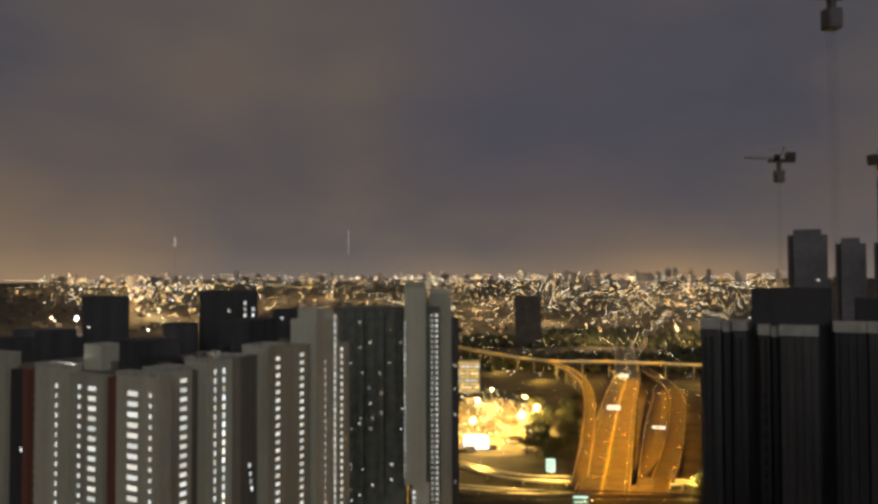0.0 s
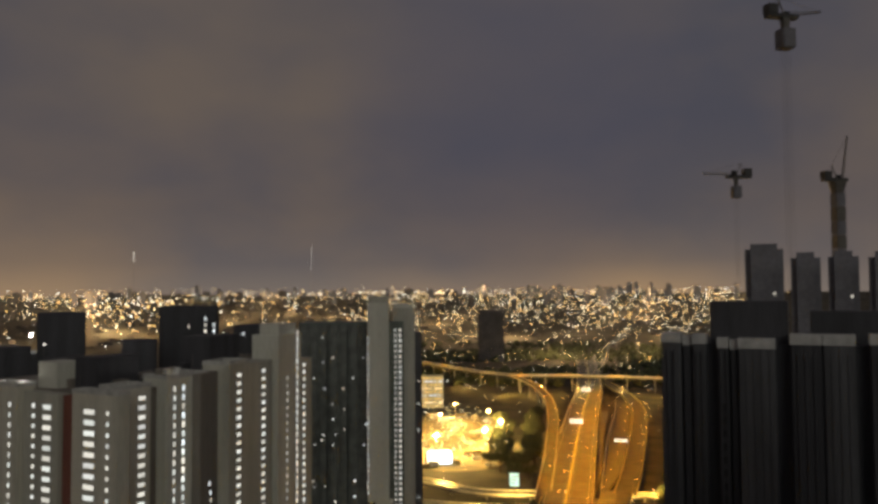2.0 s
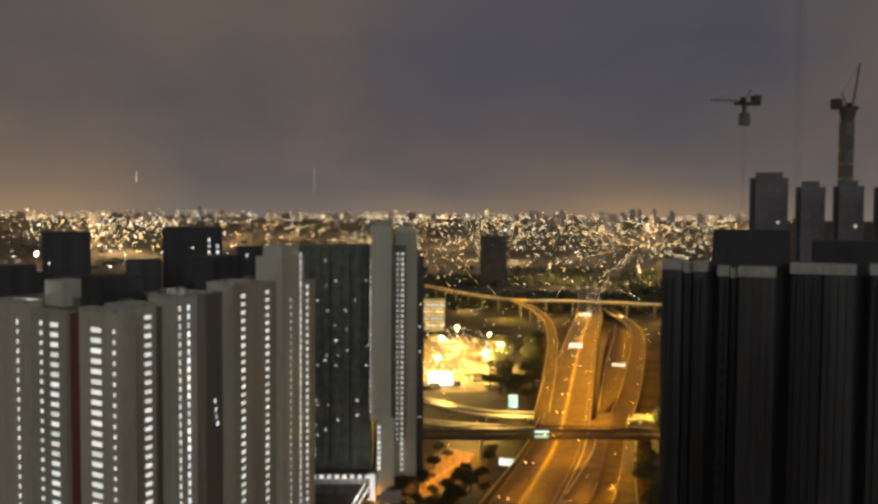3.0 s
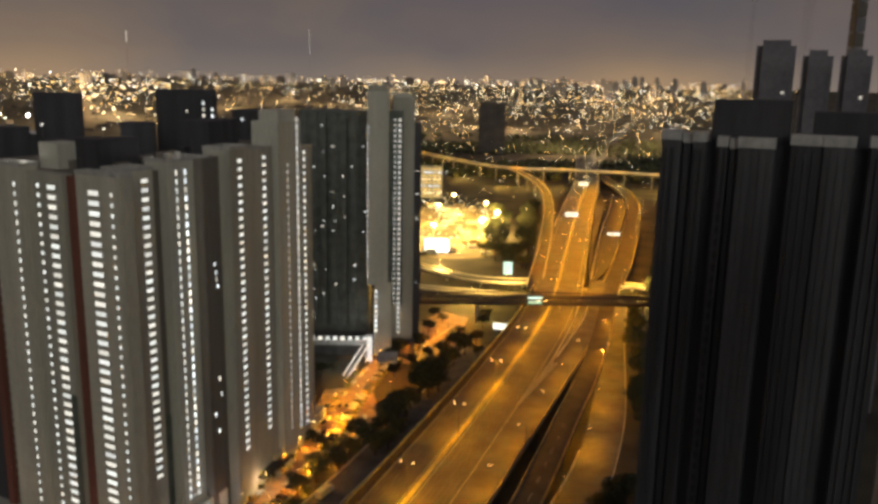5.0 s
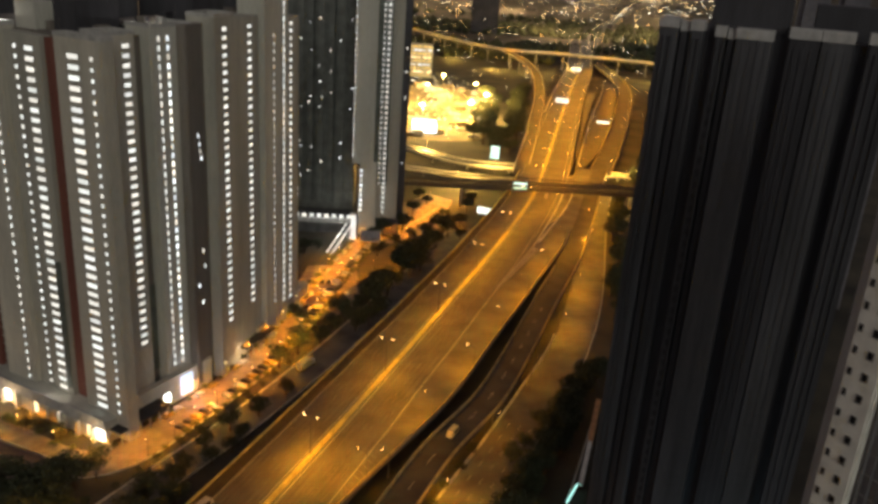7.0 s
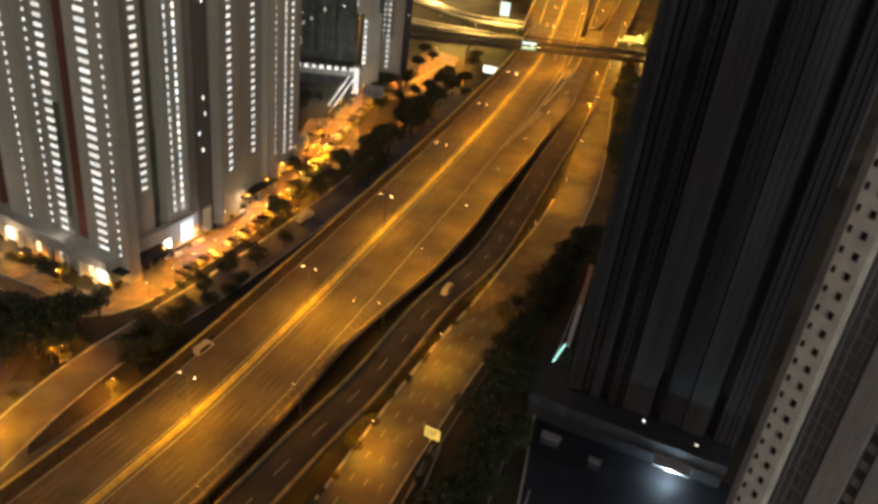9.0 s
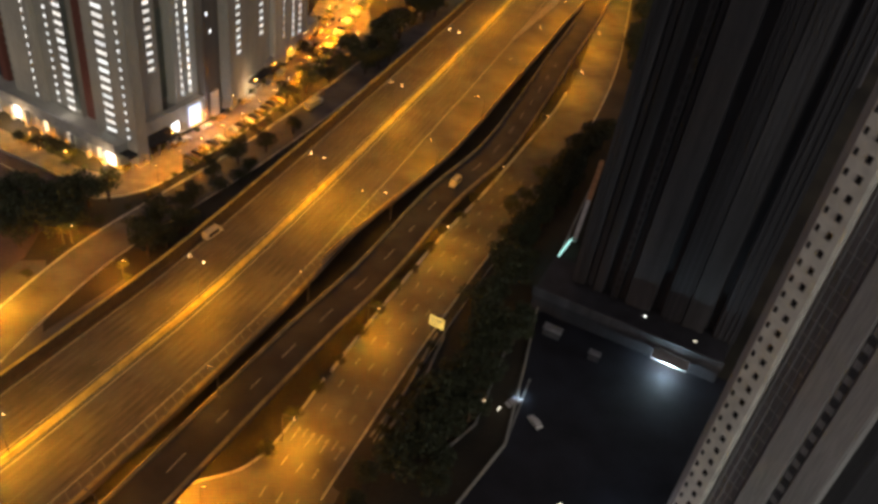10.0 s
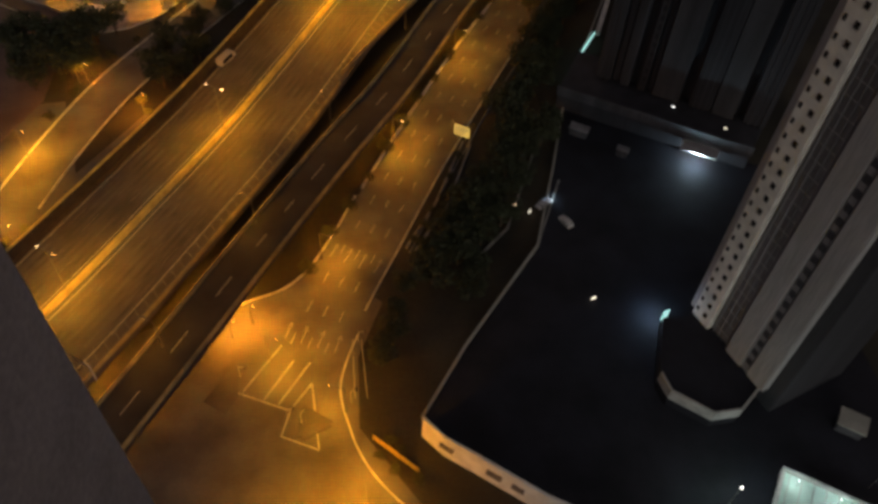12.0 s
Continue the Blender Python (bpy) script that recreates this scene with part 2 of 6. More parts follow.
def thing(name, at, turn, label, category, group="", kind=""):
    ob = new(name)
    ob.matrix_basis = pose(*at, 0, 0, turn)
    return tagged(ob, label, category, group, kind)


def piece(name, me, parent, at, turn=0.0):
    ob = new(name, me)
    ob.parent = parent
    ob.matrix_basis = pose(*at, 0, 0, turn)
    return ob


def curve_points(ctrl, step=8.0):
    """Evenly spaced points on a smooth line through the control points."""
    c = [Vector((*p, 0)) if len(p) == 2 else Vector(p) for p in ctrl]
    c = [2 * c[0] - c[1], *c, 2 * c[-1] - c[-2]]
    dense = []
    for i in range(1, len(c) - 2):
        p0, p1, p2, p3 = c[i - 1 : i + 3]
        for k in range(24):
            t = k / 24
            dense.append(0.5 * (2 * p1 + (p2 - p0) * t + (2 * p0 - 5 * p1 + 4 * p2 - p3) * t * t + (3 * p1 - p0 - 3 * p2 + p3) * t ** 3))
    dense.append(c[-2])
    out, left = [dense[0]], step
    for a, b in zip(dense, dense[1:]):
        d = (b - a).length
        while d > left:
            a = a + (b - a) * (left / d)
            out.append(a)
            d, left = (b - a).length, step
        left -= d
    return out


def frame_at(pts, i):
    d = (pts[min(i + 1, len(pts) - 1)] - pts[max(i - 1, 0)])
    d.z = 0
    d.normalize()
    return d, Vector((d.y, -d.x, 0))


def sweep(bm, pts, profile, mi=0):
    """Sweeps a closed profile of (offset to the right, height) along points."""
    rings = []
    for i, p in enumerate(pts):
        _, r = frame_at(pts, i)
        rings.append([bm.verts.new(p + r * o + Vector((0, 0, h))) for o, h in profile])
    n = len(profile)
    for a, b in zip(rings, rings[1:]):
        for k in range(n):
            bm.faces.new((a[k], a[(k + 1) % n], b[(k + 1) % n], b[k])).material_index = mi
    bm.faces.new(rings[0]).material_index = mi
    bm.faces.new(rings[-1][::-1]).material_index = mi


def slab(o0, o1, h0, h1):
    return [(o0, h0), (o1, h0), (o1, h1), (o0, h1)]


def swept(name, pts, profile, mat, parent=None, label=""):
    bm = bmesh.new()
    sweep(bm, pts, profile)
    return part(name, bm, mat, parent, label)


def dashes(bm, pts, offset, length, gap, width, h):
    """Painted lane dashes along a line."""
    run, on = 0.0, True
    start = 0
    total = length
    for i in range(1, len(pts)):
        run += (pts[i] - pts[i - 1]).length
        if run >= total:
            if on and i - start >= 1:
                sweep(bm, pts[start : i + 1], slab(offset - width / 2, offset + width / 2, h, h + 0.02))
            on = not on
            start, run, total = i, 0.0, (length if on else gap)


# ---------- ground ----------
def far_height(r, a):
    k = min(0.84, max(0.0, (r - 2300) / 2400))
    return 168 * k ** 1.2 + 34 * k * noise.noise(Vector((math.cos(a) * 5, math.sin(a) * 5, r / 1500)))


def ground():
    radii = [0, 40, 90, 160, 260, 400, 600, 900, 1300, 1800, 2300, 2700, 3100, 3500, 3900, 4300, 4600, 4800]
    n = 160
    verts, faces = [(0, 0, 0)], []
    for r in radii[1:]:
        for k in range(n):
            a = 2 * math.pi * k / n
            verts.append((r * math.cos(a), r * math.sin(a), far_height(r, a)))
    for k in range(n):
        faces.append((0, 1 + k, 1 + (k + 1) % n))
    for j in range(len(radii) - 2):
        for k in range(n):
            a, b = 1 + j * n, 1 + (j + 1) * n
            faces.append((a + k, b + k, b + (k + 1) % n, a + (k + 1) % n))
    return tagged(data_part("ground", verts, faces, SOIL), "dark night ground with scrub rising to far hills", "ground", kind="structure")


ground()

# ---------- roads ----------
DECK = 9.0
MEDIAN = [(-118, 25), (-96, 64), (-74, 102), (-59, 131), (-42, 166), (-19, 222), (-3, 263), (18, 317), (51, 405), (85, 505), (111, 607), (145, 754), (200, 988), (250, 1190), (310, 1480), (350, 1700)]
main_line = [p + Vector((0, 0, DECK)) for p in curve_points(MEDIAN, 6)]
highway = thing("road", (0, 0, 0), 0, "elevated asphalt expressway under sodium street lighting", "road", kind="structure")
swept("deck", main_line, slab(-18.6, 19.2, -1.6, 0.0), ASPHALT, highway)
MERGE = min(range(len(main_line)), key=lambda n: abs(main_line[n].y - 187))  # the slip road joins here
barrier_line = [p for p in main_line if p.y < 565]
# the foot takes the dark panel colour in place of shade
swept("parapet", barrier_line, [(-16.3, 0.0), (-15.2, 0.0), (-15.4, 0.8), (-16.1, 0.8)], BARRIER, highway, "parapet foot with shade in its dark colour")
swept("noise_panel", barrier_line, slab(-15.85, -15.65, 0.8, 4.3), BARRIER, highway, "dark noise barrier panels")
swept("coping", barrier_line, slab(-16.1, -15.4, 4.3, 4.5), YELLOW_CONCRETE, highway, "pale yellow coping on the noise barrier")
swept("parapet", [p for p in main_line if p.y > 830], [(-18.6, 0.0), (-17.6, 0.0), (-17.9, 1.1), (-18.5, 1.1)], CONCRETE, highway, "lit concrete parapet")
swept("parapet", main_line[:MERGE], [(18.6, 0.0), (19.2, 0.0), (19.05, 1.0), (18.75, 1.0)], SLIP_WALL, highway, "concrete parapet tinted as sodium-lit")
swept("median_barrier", main_line, [(-0.75, 0.0), (0.75, 0.0), (0.35, 1.1), (-0.35, 1.1)], YELLOW_CONCRETE, highway, "concrete median barrier coloured as yellow-lit")
bm = bmesh.new()
for o in (-14.6, -1.9, 1.9, 15.4):
    sweep(bm, main_line, slab(o - 0.13, o + 0.13, 0.004, 0.02))
part("edge_lines", bm, PAINT, highway)
for o in (-15.0, -11.0, -7.1, -3.2, 3.2, 7.1, 11.0, 15.0):
    bm = bmesh.new()
    for s in (-0.85, 0.85):
        sweep(bm, main_line[:130], slab(o + s - 0.38, o + s + 0.38, 0.0, 0.004))
    part("wheel_track", bm, TRACK, highway, "dark tyre-polished wheel tracks")
bm = bmesh.new()
hatch_line = [p + Vector((0, 0, DECK)) for p in curve_points(MEDIAN, 3)]
for p, q in zip(hatch_line[26:76], hatch_line[27:77]):
    d = (q - p).normalized()
    r = Vector((d.y, -d.x, 0))
    a, b = p + r * 15.6, p + r * 18.3 - d * 1.2
    bar(bm, a + Vector((0, 0, -0.04)), b + Vector((0, 0, -0.04)), 0.1)
tagged(part("shoulder_hatching", bm, WORN, highway), kind="stuff")
bm = bmesh.new()
fine_line = [p + Vector((0, 0, DECK)) for p in curve_points(MEDIAN[:11], 2)]
for o in (-13.0, -9.1, -5.2, 5.2, 9.1, 13.0):
    dashes(bm, fine_line, o, 5, 5, 0.1, 0.004)
tagged(part("lane_dashes", bm, WORN, highway), kind="stuff")


def piers(parent, pts, every, top, offsets, mat=PIER, start=2, base=0.0):
    for i in range(start, len(pts) - 1, every):
        d, r = frame_at(pts, i)
        z = pts[i].z + top
        bm = bmesh.new()
        for o in offsets:
            c = pts[i] + r * o
            cyl(bm, c.x, c.y, base - 0.3, z - 1.2, 0.95, 0.95, 12)
        a, b = pts[i] + r * (min(offsets) - 3.2), pts[i] + r * (max(offsets) + 3.2)
        bar(bm, (a.x, a.y, z - 0.7), (b.x, b.y, z - 0.7), 0.75)
        part("pier", bm, mat, parent)


piers(highway, main_line[:120], 6, -1.6, (-12, 12))

SLIP = [(-78, 30), (-62.4, 60.2), (-46.5, 91.8), (-33, 119), (-16.7, 150.9), (-1.6, 178.8), (15.9, 217.5), (35, 251), (50, 288), (68.7, 339), (90.5, 397), (114, 470), (143, 570), (173, 660), (203, 757), (239, 880), (268, 990), (287, 1100), (296, 1228), (300, 1300)]
slip_line = [p + Vector((0, 0, DECK - 0.06)) for p in curve_points(SLIP, 6)]
slip = thing("road", (0, 0, 0), 0, "narrow elevated slip road with concrete parapets", "road", kind="structure")
swept("deck", slip_line, slab(-5.4, 5.4, -1.4, 0.0), ASPHALT_UNLIT, slip)
swept("parapet", slip_line[:66], [(-5.4, 0), (-4.9, 0), (-5.0, 1.1), (-5.3, 1.1)], SLIP_WALL, slip)
far_slip = [p for p in slip_line if p.y > 585]
swept("parapet", [p for p in slip_line if p.y < 592], [(4.9, 0), (5.4, 0), (5.3, 1.1), (5.0, 1.1)], SLIP_WALL, slip)
swept("deck", [p for p in slip_line if 445 < p.y < 600], slab(-17.5, -5.4, -1.4, -0.01), ASPHALT, slip, "paired carriageway beside the slip road")
swept("deck", far_slip, slab(-8.2, 8.2, -1.5, 0.012), ASPHALT_UNLIT, slip, "wide worn carriageway, darkened as unlit")
for o in (-8.2, 7.7):
    swept("parapet", far_slip, slab(o, o + 0.5, 0.012, 1.1), SLIP_WALL, slip)


def ruled(name, left, right, z, mat, parent, label=""):
    """A deck between two edge lines."""
    n = 40
    edges = []
    for ctrl in (left, right):
        fine = curve_points(ctrl, 2)
        edges.append([fine[round(k * (len(fine) - 1) / n)] + Vector((0, 0, z)) for k in range(n + 1)])
    bm = bmesh.new()
    rows = [[bm.verts.new(q) for q in (a, b, b - Vector((0, 0, 1.4)), a - Vector((0, 0, 1.4)))] for a, b in zip(*edges)]
    for a, b in zip(rows, rows[1:]):
        for k in range(4):
            bm.faces.new((a[k], a[(k + 1) % 4], b[(k + 1) % 4], b[k]))
    return part(name, bm, mat, parent, label)


MID_LEFT = [(133.8, 599.5), (161, 705), (191, 819), (236, 975), (262, 1080)]
MID_RIGHT = [(134.2, 590), (165, 662), (194, 759), (228, 878), (258, 988), (276, 1080)]
ruled("deck", MID_LEFT, MID_RIGHT, DECK - 0.03, ASPHALT_UNLIT, slip, "dim middle carriageway")
swept("parapet", [p + Vector((0, 0, DECK)) for p in curve_points(MID_LEFT, 8)], slab(-0.3, 0.3, -0.03, 1.0), CONCRETE, slip)
ruled("deck", [(128, 590), (145, 660), (164, 740), (194, 870), (222, 990)], [(129.5, 599), (148, 665), (165, 735), (197, 858), (231, 985)], DECK - 0.02, ASPHALT, highway)
ruled("deck", [(81.4, 575.5), (93, 632), (107, 697), (121, 762), (134.4, 825)], [(86, 575), (98, 632), (112, 697), (126, 762), (142, 825)], DECK - 0.02, ASPHALT, highway)
swept("parapet", [p + Vector((0, 0, DECK)) for p in curve_points([(81.4, 575.5), (93, 632), (107, 697), (121, 762), (134.4, 825)], 8)], slab(-0.3, 0.3, -0.03, 1.1), CONCRETE, highway, "lit concrete parapet")
bm = bmesh.new()
dashes(bm, [p + Vector((0, 0, DECK - 0.06)) for p in curve_points(SLIP[:10], 2)], 0.0, 4, 8, 0.18, 0.004)
tagged(part("lane_dashes", bm, PAINT, slip), kind="stuff")
piers(slip, slip_line[:150], 6, -1.4, (0,), start=3)
# the deck widens towards the exit: its outer edge leaves the main line and meets the slip road
OUTER = [(-16.5, 181), (-2.5, 207.2), (16, 239), (29.2, 267.5), (41.8, 298.5), (58.2, 337.5), (75.6, 380.6), (95.8, 430.5), (116.5, 502), (133, 570)]
outer_line = curve_points(OUTER, 6)
wedge_in, wedge_out = [], []
for q in outer_line:
    k = min(range(len(main_line)), key=lambda n: (main_line[n].xy - q.xy).length)
    d, r = frame_at(main_line, k)
    wedge_in.append(q + Vector((0, 0, DECK - 0.02)) - r * max(0.2, (q - main_line[k]).dot(r) - 18.7))
    wedge_out.append(q + Vector((0, 0, DECK - 0.02)))
bm = bmesh.new()
rings = [[bm.verts.new(p) for p in (a, b, b - Vector((0, 0, 1.5)), a - Vector((0, 0, 1.5)))] for a, b in zip(wedge_in, wedge_out)]
for a, b in zip(rings, rings[1:]):
    for k in range(4):
        bm.faces.new((a[k], a[(k + 1) % 4], b[(k + 1) % 4], b[k]))
swept("parapet", [p + Vector((0, 0, DECK)) for p in curve_points([(78, 421), (93, 458), (109, 500), (120, 540)], 6)], [(-0.3, 0.0), (0.3, 0.0), (0.15, 1.0), (-0.15, 1.0)], CONCRETE, highway, "thin concrete divider at the exit")
part("exit_deck", bm, ASPHALT, highway)
swept("parapet", [p for p in wedge_out if p.y < 440], [(-0.55, 0.0), (0.05, 0.0), (-0.1, 1.05), (-0.4, 1.05)], SLIP_WALL, highway, "concrete parapet tinted as sodium-lit")
GORE = min(range(len(main_line)), key=lambda n: abs(main_line[n].y - 418))
swept("parapet", main_line[GORE:], [(18.4, 0.0), (18.9, 0.0), (18.8, 0.9), (18.5, 0.9)], CONCRETE, highway, "thin concrete divider at the exit")
bm = bmesh.new()
for i in range(GORE - 11, GORE):
    p = main_line[i]
    d, r = frame_at(main_line, i)
    for k in (0.0, 0.5):
        f = (i + k - GORE + 11) / 11
        w = 0.3 + 2.0 * f
        c = p + d * 6 * k + r * (15.4 + 4.8 * f) + Vector((0, 0, 0.02))
        bar(bm, c - r * w + d * 1.4, c + r * w, 0.4)
part("chevron_marking", bm, PAINT, highway)

LOWER = [(-34, 48), (-24, 76), (-15, 105), (-5, 130), (4, 152), (15, 177), (27, 203), (43, 234), (61, 272), (78, 310), (98, 372), (122, 470), (146, 560)]
low_line = [p + Vector((0, 0, 0.16)) for p in curve_points(LOWER, 5)]
lower = thing("road", (0, 0, 0), 0, "ground-level approach road lit orange by street lamps", "road", kind="structure")
swept("carriageway", low_line, slab(-10.5, 5.6, -0.3, 0.0), TARMAC, lower)
swept("kerb", low_line[13:], slab(5.6, 6.0, -0.2, 0.14), CONCRETE, lower)
swept("kerb", low_line[17:34], slab(8.6, 8.9, -0.2, 0.3), PIER, lower, "dim outer kerb of the verge")
swept("parapet", low_line[20:60], [(-11.0, -0.2), (-10.4, -0.2), (-10.5, 1.0), (-10.9, 1.0)], CONCRETE, lower, "lit concrete parapet")
bm = bmesh.new()
fine_low = [p + Vector((0, 0, 0.16)) for p in curve_points(LOWER, 1.5)]
for o in (-6.6, -2.6, 1.4):
    dashes(bm, fine_low[34:150], o, 2.2, 4.6, 0.2, 0.006)
for k, o in enumerate((-8.4, -4.6, -0.6, 3.4)):
    for s in (36, 52):
        d, r = frame_at(fine_low, s)
        c = fine_low[s] + r * o + Vector((0, 0, 0.015))
        bar(bm, c - d * 2, c + d * 1.2, 0.08)
        bar(bm, c + d * 1.2 - r * 0.5, c + d * 2.4, 0.08)
        bar(bm, c + d * 1.2 + r * 0.5, c + d * 2.4, 0.08)
tagged(part("lane_markings", bm, PAINT, lower), kind="stuff")


def patch(name, pts, z, mat, label, category="pavement", thick=0.3):
    """A flat paved area with straight sides."""
    bm = bmesh.new()
    top = [bm.verts.new((x, y, z)) for x, y in pts]
    low = [bm.verts.new((x, y, z - thick)) for x, y in pts]
    bm.faces.new(top)
    bm.faces.new(low[::-1])
    for k in range(len(pts)):
        j = (k + 1) % len(pts)
        bm.faces.new((low[k], low[j], top[j], top[k]))
    ob = part(name, bm, mat, None)
    return tagged(ob, label, category, kind="structure")


patch("road", [(-110, 20), (-100, 92), (-60, 100), (-44, 108), (-36, 109), (-27, 113), (-20, 122), (-4, 110), (-9, 95), (-8, 78), (6, 60), (20, 35), (10, 5)], 0.10, TARMAC, "orange-lit road junction with worn tarmac", "road")
bm = bmesh.new()
for a, b in (((-34, 86), (-22.6, 81.8)), ((-33, 86.4), (-26, 98)), ((-28.4, 84.4), (-23, 94)), ((-25.2, 83.4), (-19.4, 93.5)), ((-22.4, 82.4), (-18.6, 88.4)), ((-18.6, 88.4), (-16, 73)), ((-16, 73), (-24, 76)), ((-24, 76), (-22.6, 81.8))):
    bar(bm, (*a, 0.12), (*b, 0.12), 0.17)
junction_lines = tagged(part("road_marking", bm, PAINT, None), "white painted stop line across the junction approach", "road marking", kind="structure")
island = thing("traffic_island", (-18, 79, 0.1), 0, "triangular paved traffic island with pale kerb", "traffic island")
bm = bmesh.new()
bmesh.ops.create_cone(bm, cap_ends=True, segments=3, radius1=5.5, radius2=5.3, depth=0.3, matrix=Matrix.Translation((0, 0, 0.1)) @ Matrix.Rotation(0.5, 4, "Z"))
bmesh.ops.bevel(bm, geom=[e for e in bm.edges if abs(e.verts[0].co.z - e.verts[1].co.z) > 0.1], offset=1.0, segments=3, affect="EDGES")
part("island_top", bm, ASPHALT, island)

SERVICE = [(-104, 100), (-98, 130), (-91, 158), (-82, 184), (-69, 209), (-52, 240), (-33, 280), (-17, 318), (0, 362), (18, 408), (40, 470)]
service_line = [p + Vector((0, 0, 0.14)) for p in curve_points(SERVICE, 5)]
service = thing("road", (0, 0, 0), 0, "dim two-lane service road beside the expressway", "road", kind="structure")
swept("carriageway", service_line, slab(-6.0, 6.0, -0.3, 0.0), TARMAC, service)
swept("kerb", service_line[8:], slab(-6.6, -6.0, -0.2, 0.16), CONCRETE, service, "pale kerb")
swept("kerb", service_line[8:], slab(6.0, 6.4, -0.2, 0.14), CONCRETE, service)
patch("pavement", [(-120, 110), (-104, 176), (-94, 178), (-84, 150), (-70, 175), (-70, 150), (-84, 118), (-100, 100)], 0.06, TARMAC, "orange-lit side road opening", "road")

STREET = [(-150, 244), (-122, 229), (-98, 217), (-83, 222), (-70, 246), (-57, 274), (-47, 304), (-39, 340), (-31, 380), (-20, 425), (0, 470), (20, 510)]
street_line = [p + Vector((0, 0, 0.10)) for p in curve_points(STREET, 5)]
street = thing("road", (0, 0, 0), 0, "bright orange-lit estate street with parked cars", "road", kind="structure")
swept("carriageway", street_line, slab(-7.0, 7.0, -0.3, 0.0), PAVING, street)
swept("kerb", street_line, slab(7.0, 7.4, -0.2, 0.14), CONCRETE, street)
patch("pavement", [(-52, 325), (-45, 392), (-22, 400), (-14, 352), (-28, 330)], 0.18, PAVING, "orange-lit open car park paving")
patch("pavement", [(-8, 432), (10, 440), (24, 462), (36, 524), (20, 538), (-2, 505), (-13, 462)], 0.16, PAVING, "orange-lit forecourt under the footbridge")
patch("pavement", [(-260, 222), (-150, 240), (-101, 217), (-100, 178), (-125, 110), (-260, 90)], 0.115, LOT, "dark empty sports lot", "ground")
bm = bmesh.new()
for a, b in (((-150, 240), (-101, 217)), ((-260, 222), (-150, 240))):
    bar(bm, (*a, 0.5), (*b, 0.5), 0.35)
tagged(part("wall_lot", bm, PIER, None), "low dark boundary wall along the lot", "wall", kind="structure")

# far flyover with its two ramps
FLY = [(-160, 1840), (-60, 1660), (10, 1538), (80, 1390), (150, 1290), (228, 1278), (300, 1255), (372, 1222), (520, 1160)]
fly_line = [p + Vector((0, 0, 22)) for p in curve_points(FLY, 14)]
flyover = thing("bridge", (0, 0, 0), 0, "distant sodium-lit concrete flyover on tall piers", "flyover", kind="structure")
swept("deck", fly_line, slab(-8, 8, -2.2, 0), ASPHALT, flyover)
for o in (-8, 7.4):
    swept("parapet", fly_line, slab(o, o + 0.6, 0, 1.6), CONCRETE, flyover)
piers(flyover, fly_line, 3, -2.2, (0,), start=1)
RAMPS = ([(92, 600, 9), (112, 700, 9.5), (134, 815, 12), (152, 920, 15), (166, 1040, 18), (168, 1150, 20), (156, 1240, 22), (148, 1290, 22)],)
for ctrl in RAMPS:
    line = curve_points(ctrl, 12)
    ramp_road = thing("bridge", (0, 0, 0), 0, "curved concrete ramp between expressway and flyover", "ramp", kind="structure")
    swept("deck", line, slab(-5.5, 5.5, -1.6, 0.02), ASPHALT, ramp_road)
    for o in (-5.5, 5.0):
        swept("parapet", line, slab(o, o + 0.5, 0.02, 1.3), CONCRETE, ramp_road)
    piers(ramp_road, line, 4, -1.6, (0,), start=2)
for ctrl, w in (([(-60, 700, 6), (4, 650, 6), (45, 612, 6), (100, 606, 5)], 7), ([(-60, 600, 6), (5, 582, 6), (45, 570, 6), (100, 566, 5), (165, 600, 5), (190, 560, 5)], 4.5)):
    line = curve_points(ctrl, 8)
    under = thing("bridge", (0, 0, 0), 0, "low curved flyover passing the flood-lit yard", "flyover", kind="structure")
    swept("deck", line, slab(-w, w, -1.4, 0), ASPHALT, under)
    for o in (-w, w - 0.5):
        swept("parapet", line, slab(o, o + 0.5, 0, 1.2), CONCRETE, under)
    piers(under, line, 4, -1.4, (0,), start=2)

# the highway's far end, on the ground among the hills
FAR_ROAD = [(250, 1190), (300, 1380), (336, 1517), (446, 1977), (525, 2223), (616, 2453), (700, 2680), (770, 2850), (880, 2900), (1028, 2903)]
swept("road", [p + Vector((0, 0, 1.0 + far_height(p.length, math.atan2(p.y, p.x)))) for p in curve_points(FAR_ROAD, 30)], slab(-14, 14, -1.5, 0.3), ASPHALT, None)
tagged(bpy.data.objects["road.005"] if "road.005" in bpy.data.objects else highway, kind="structure")


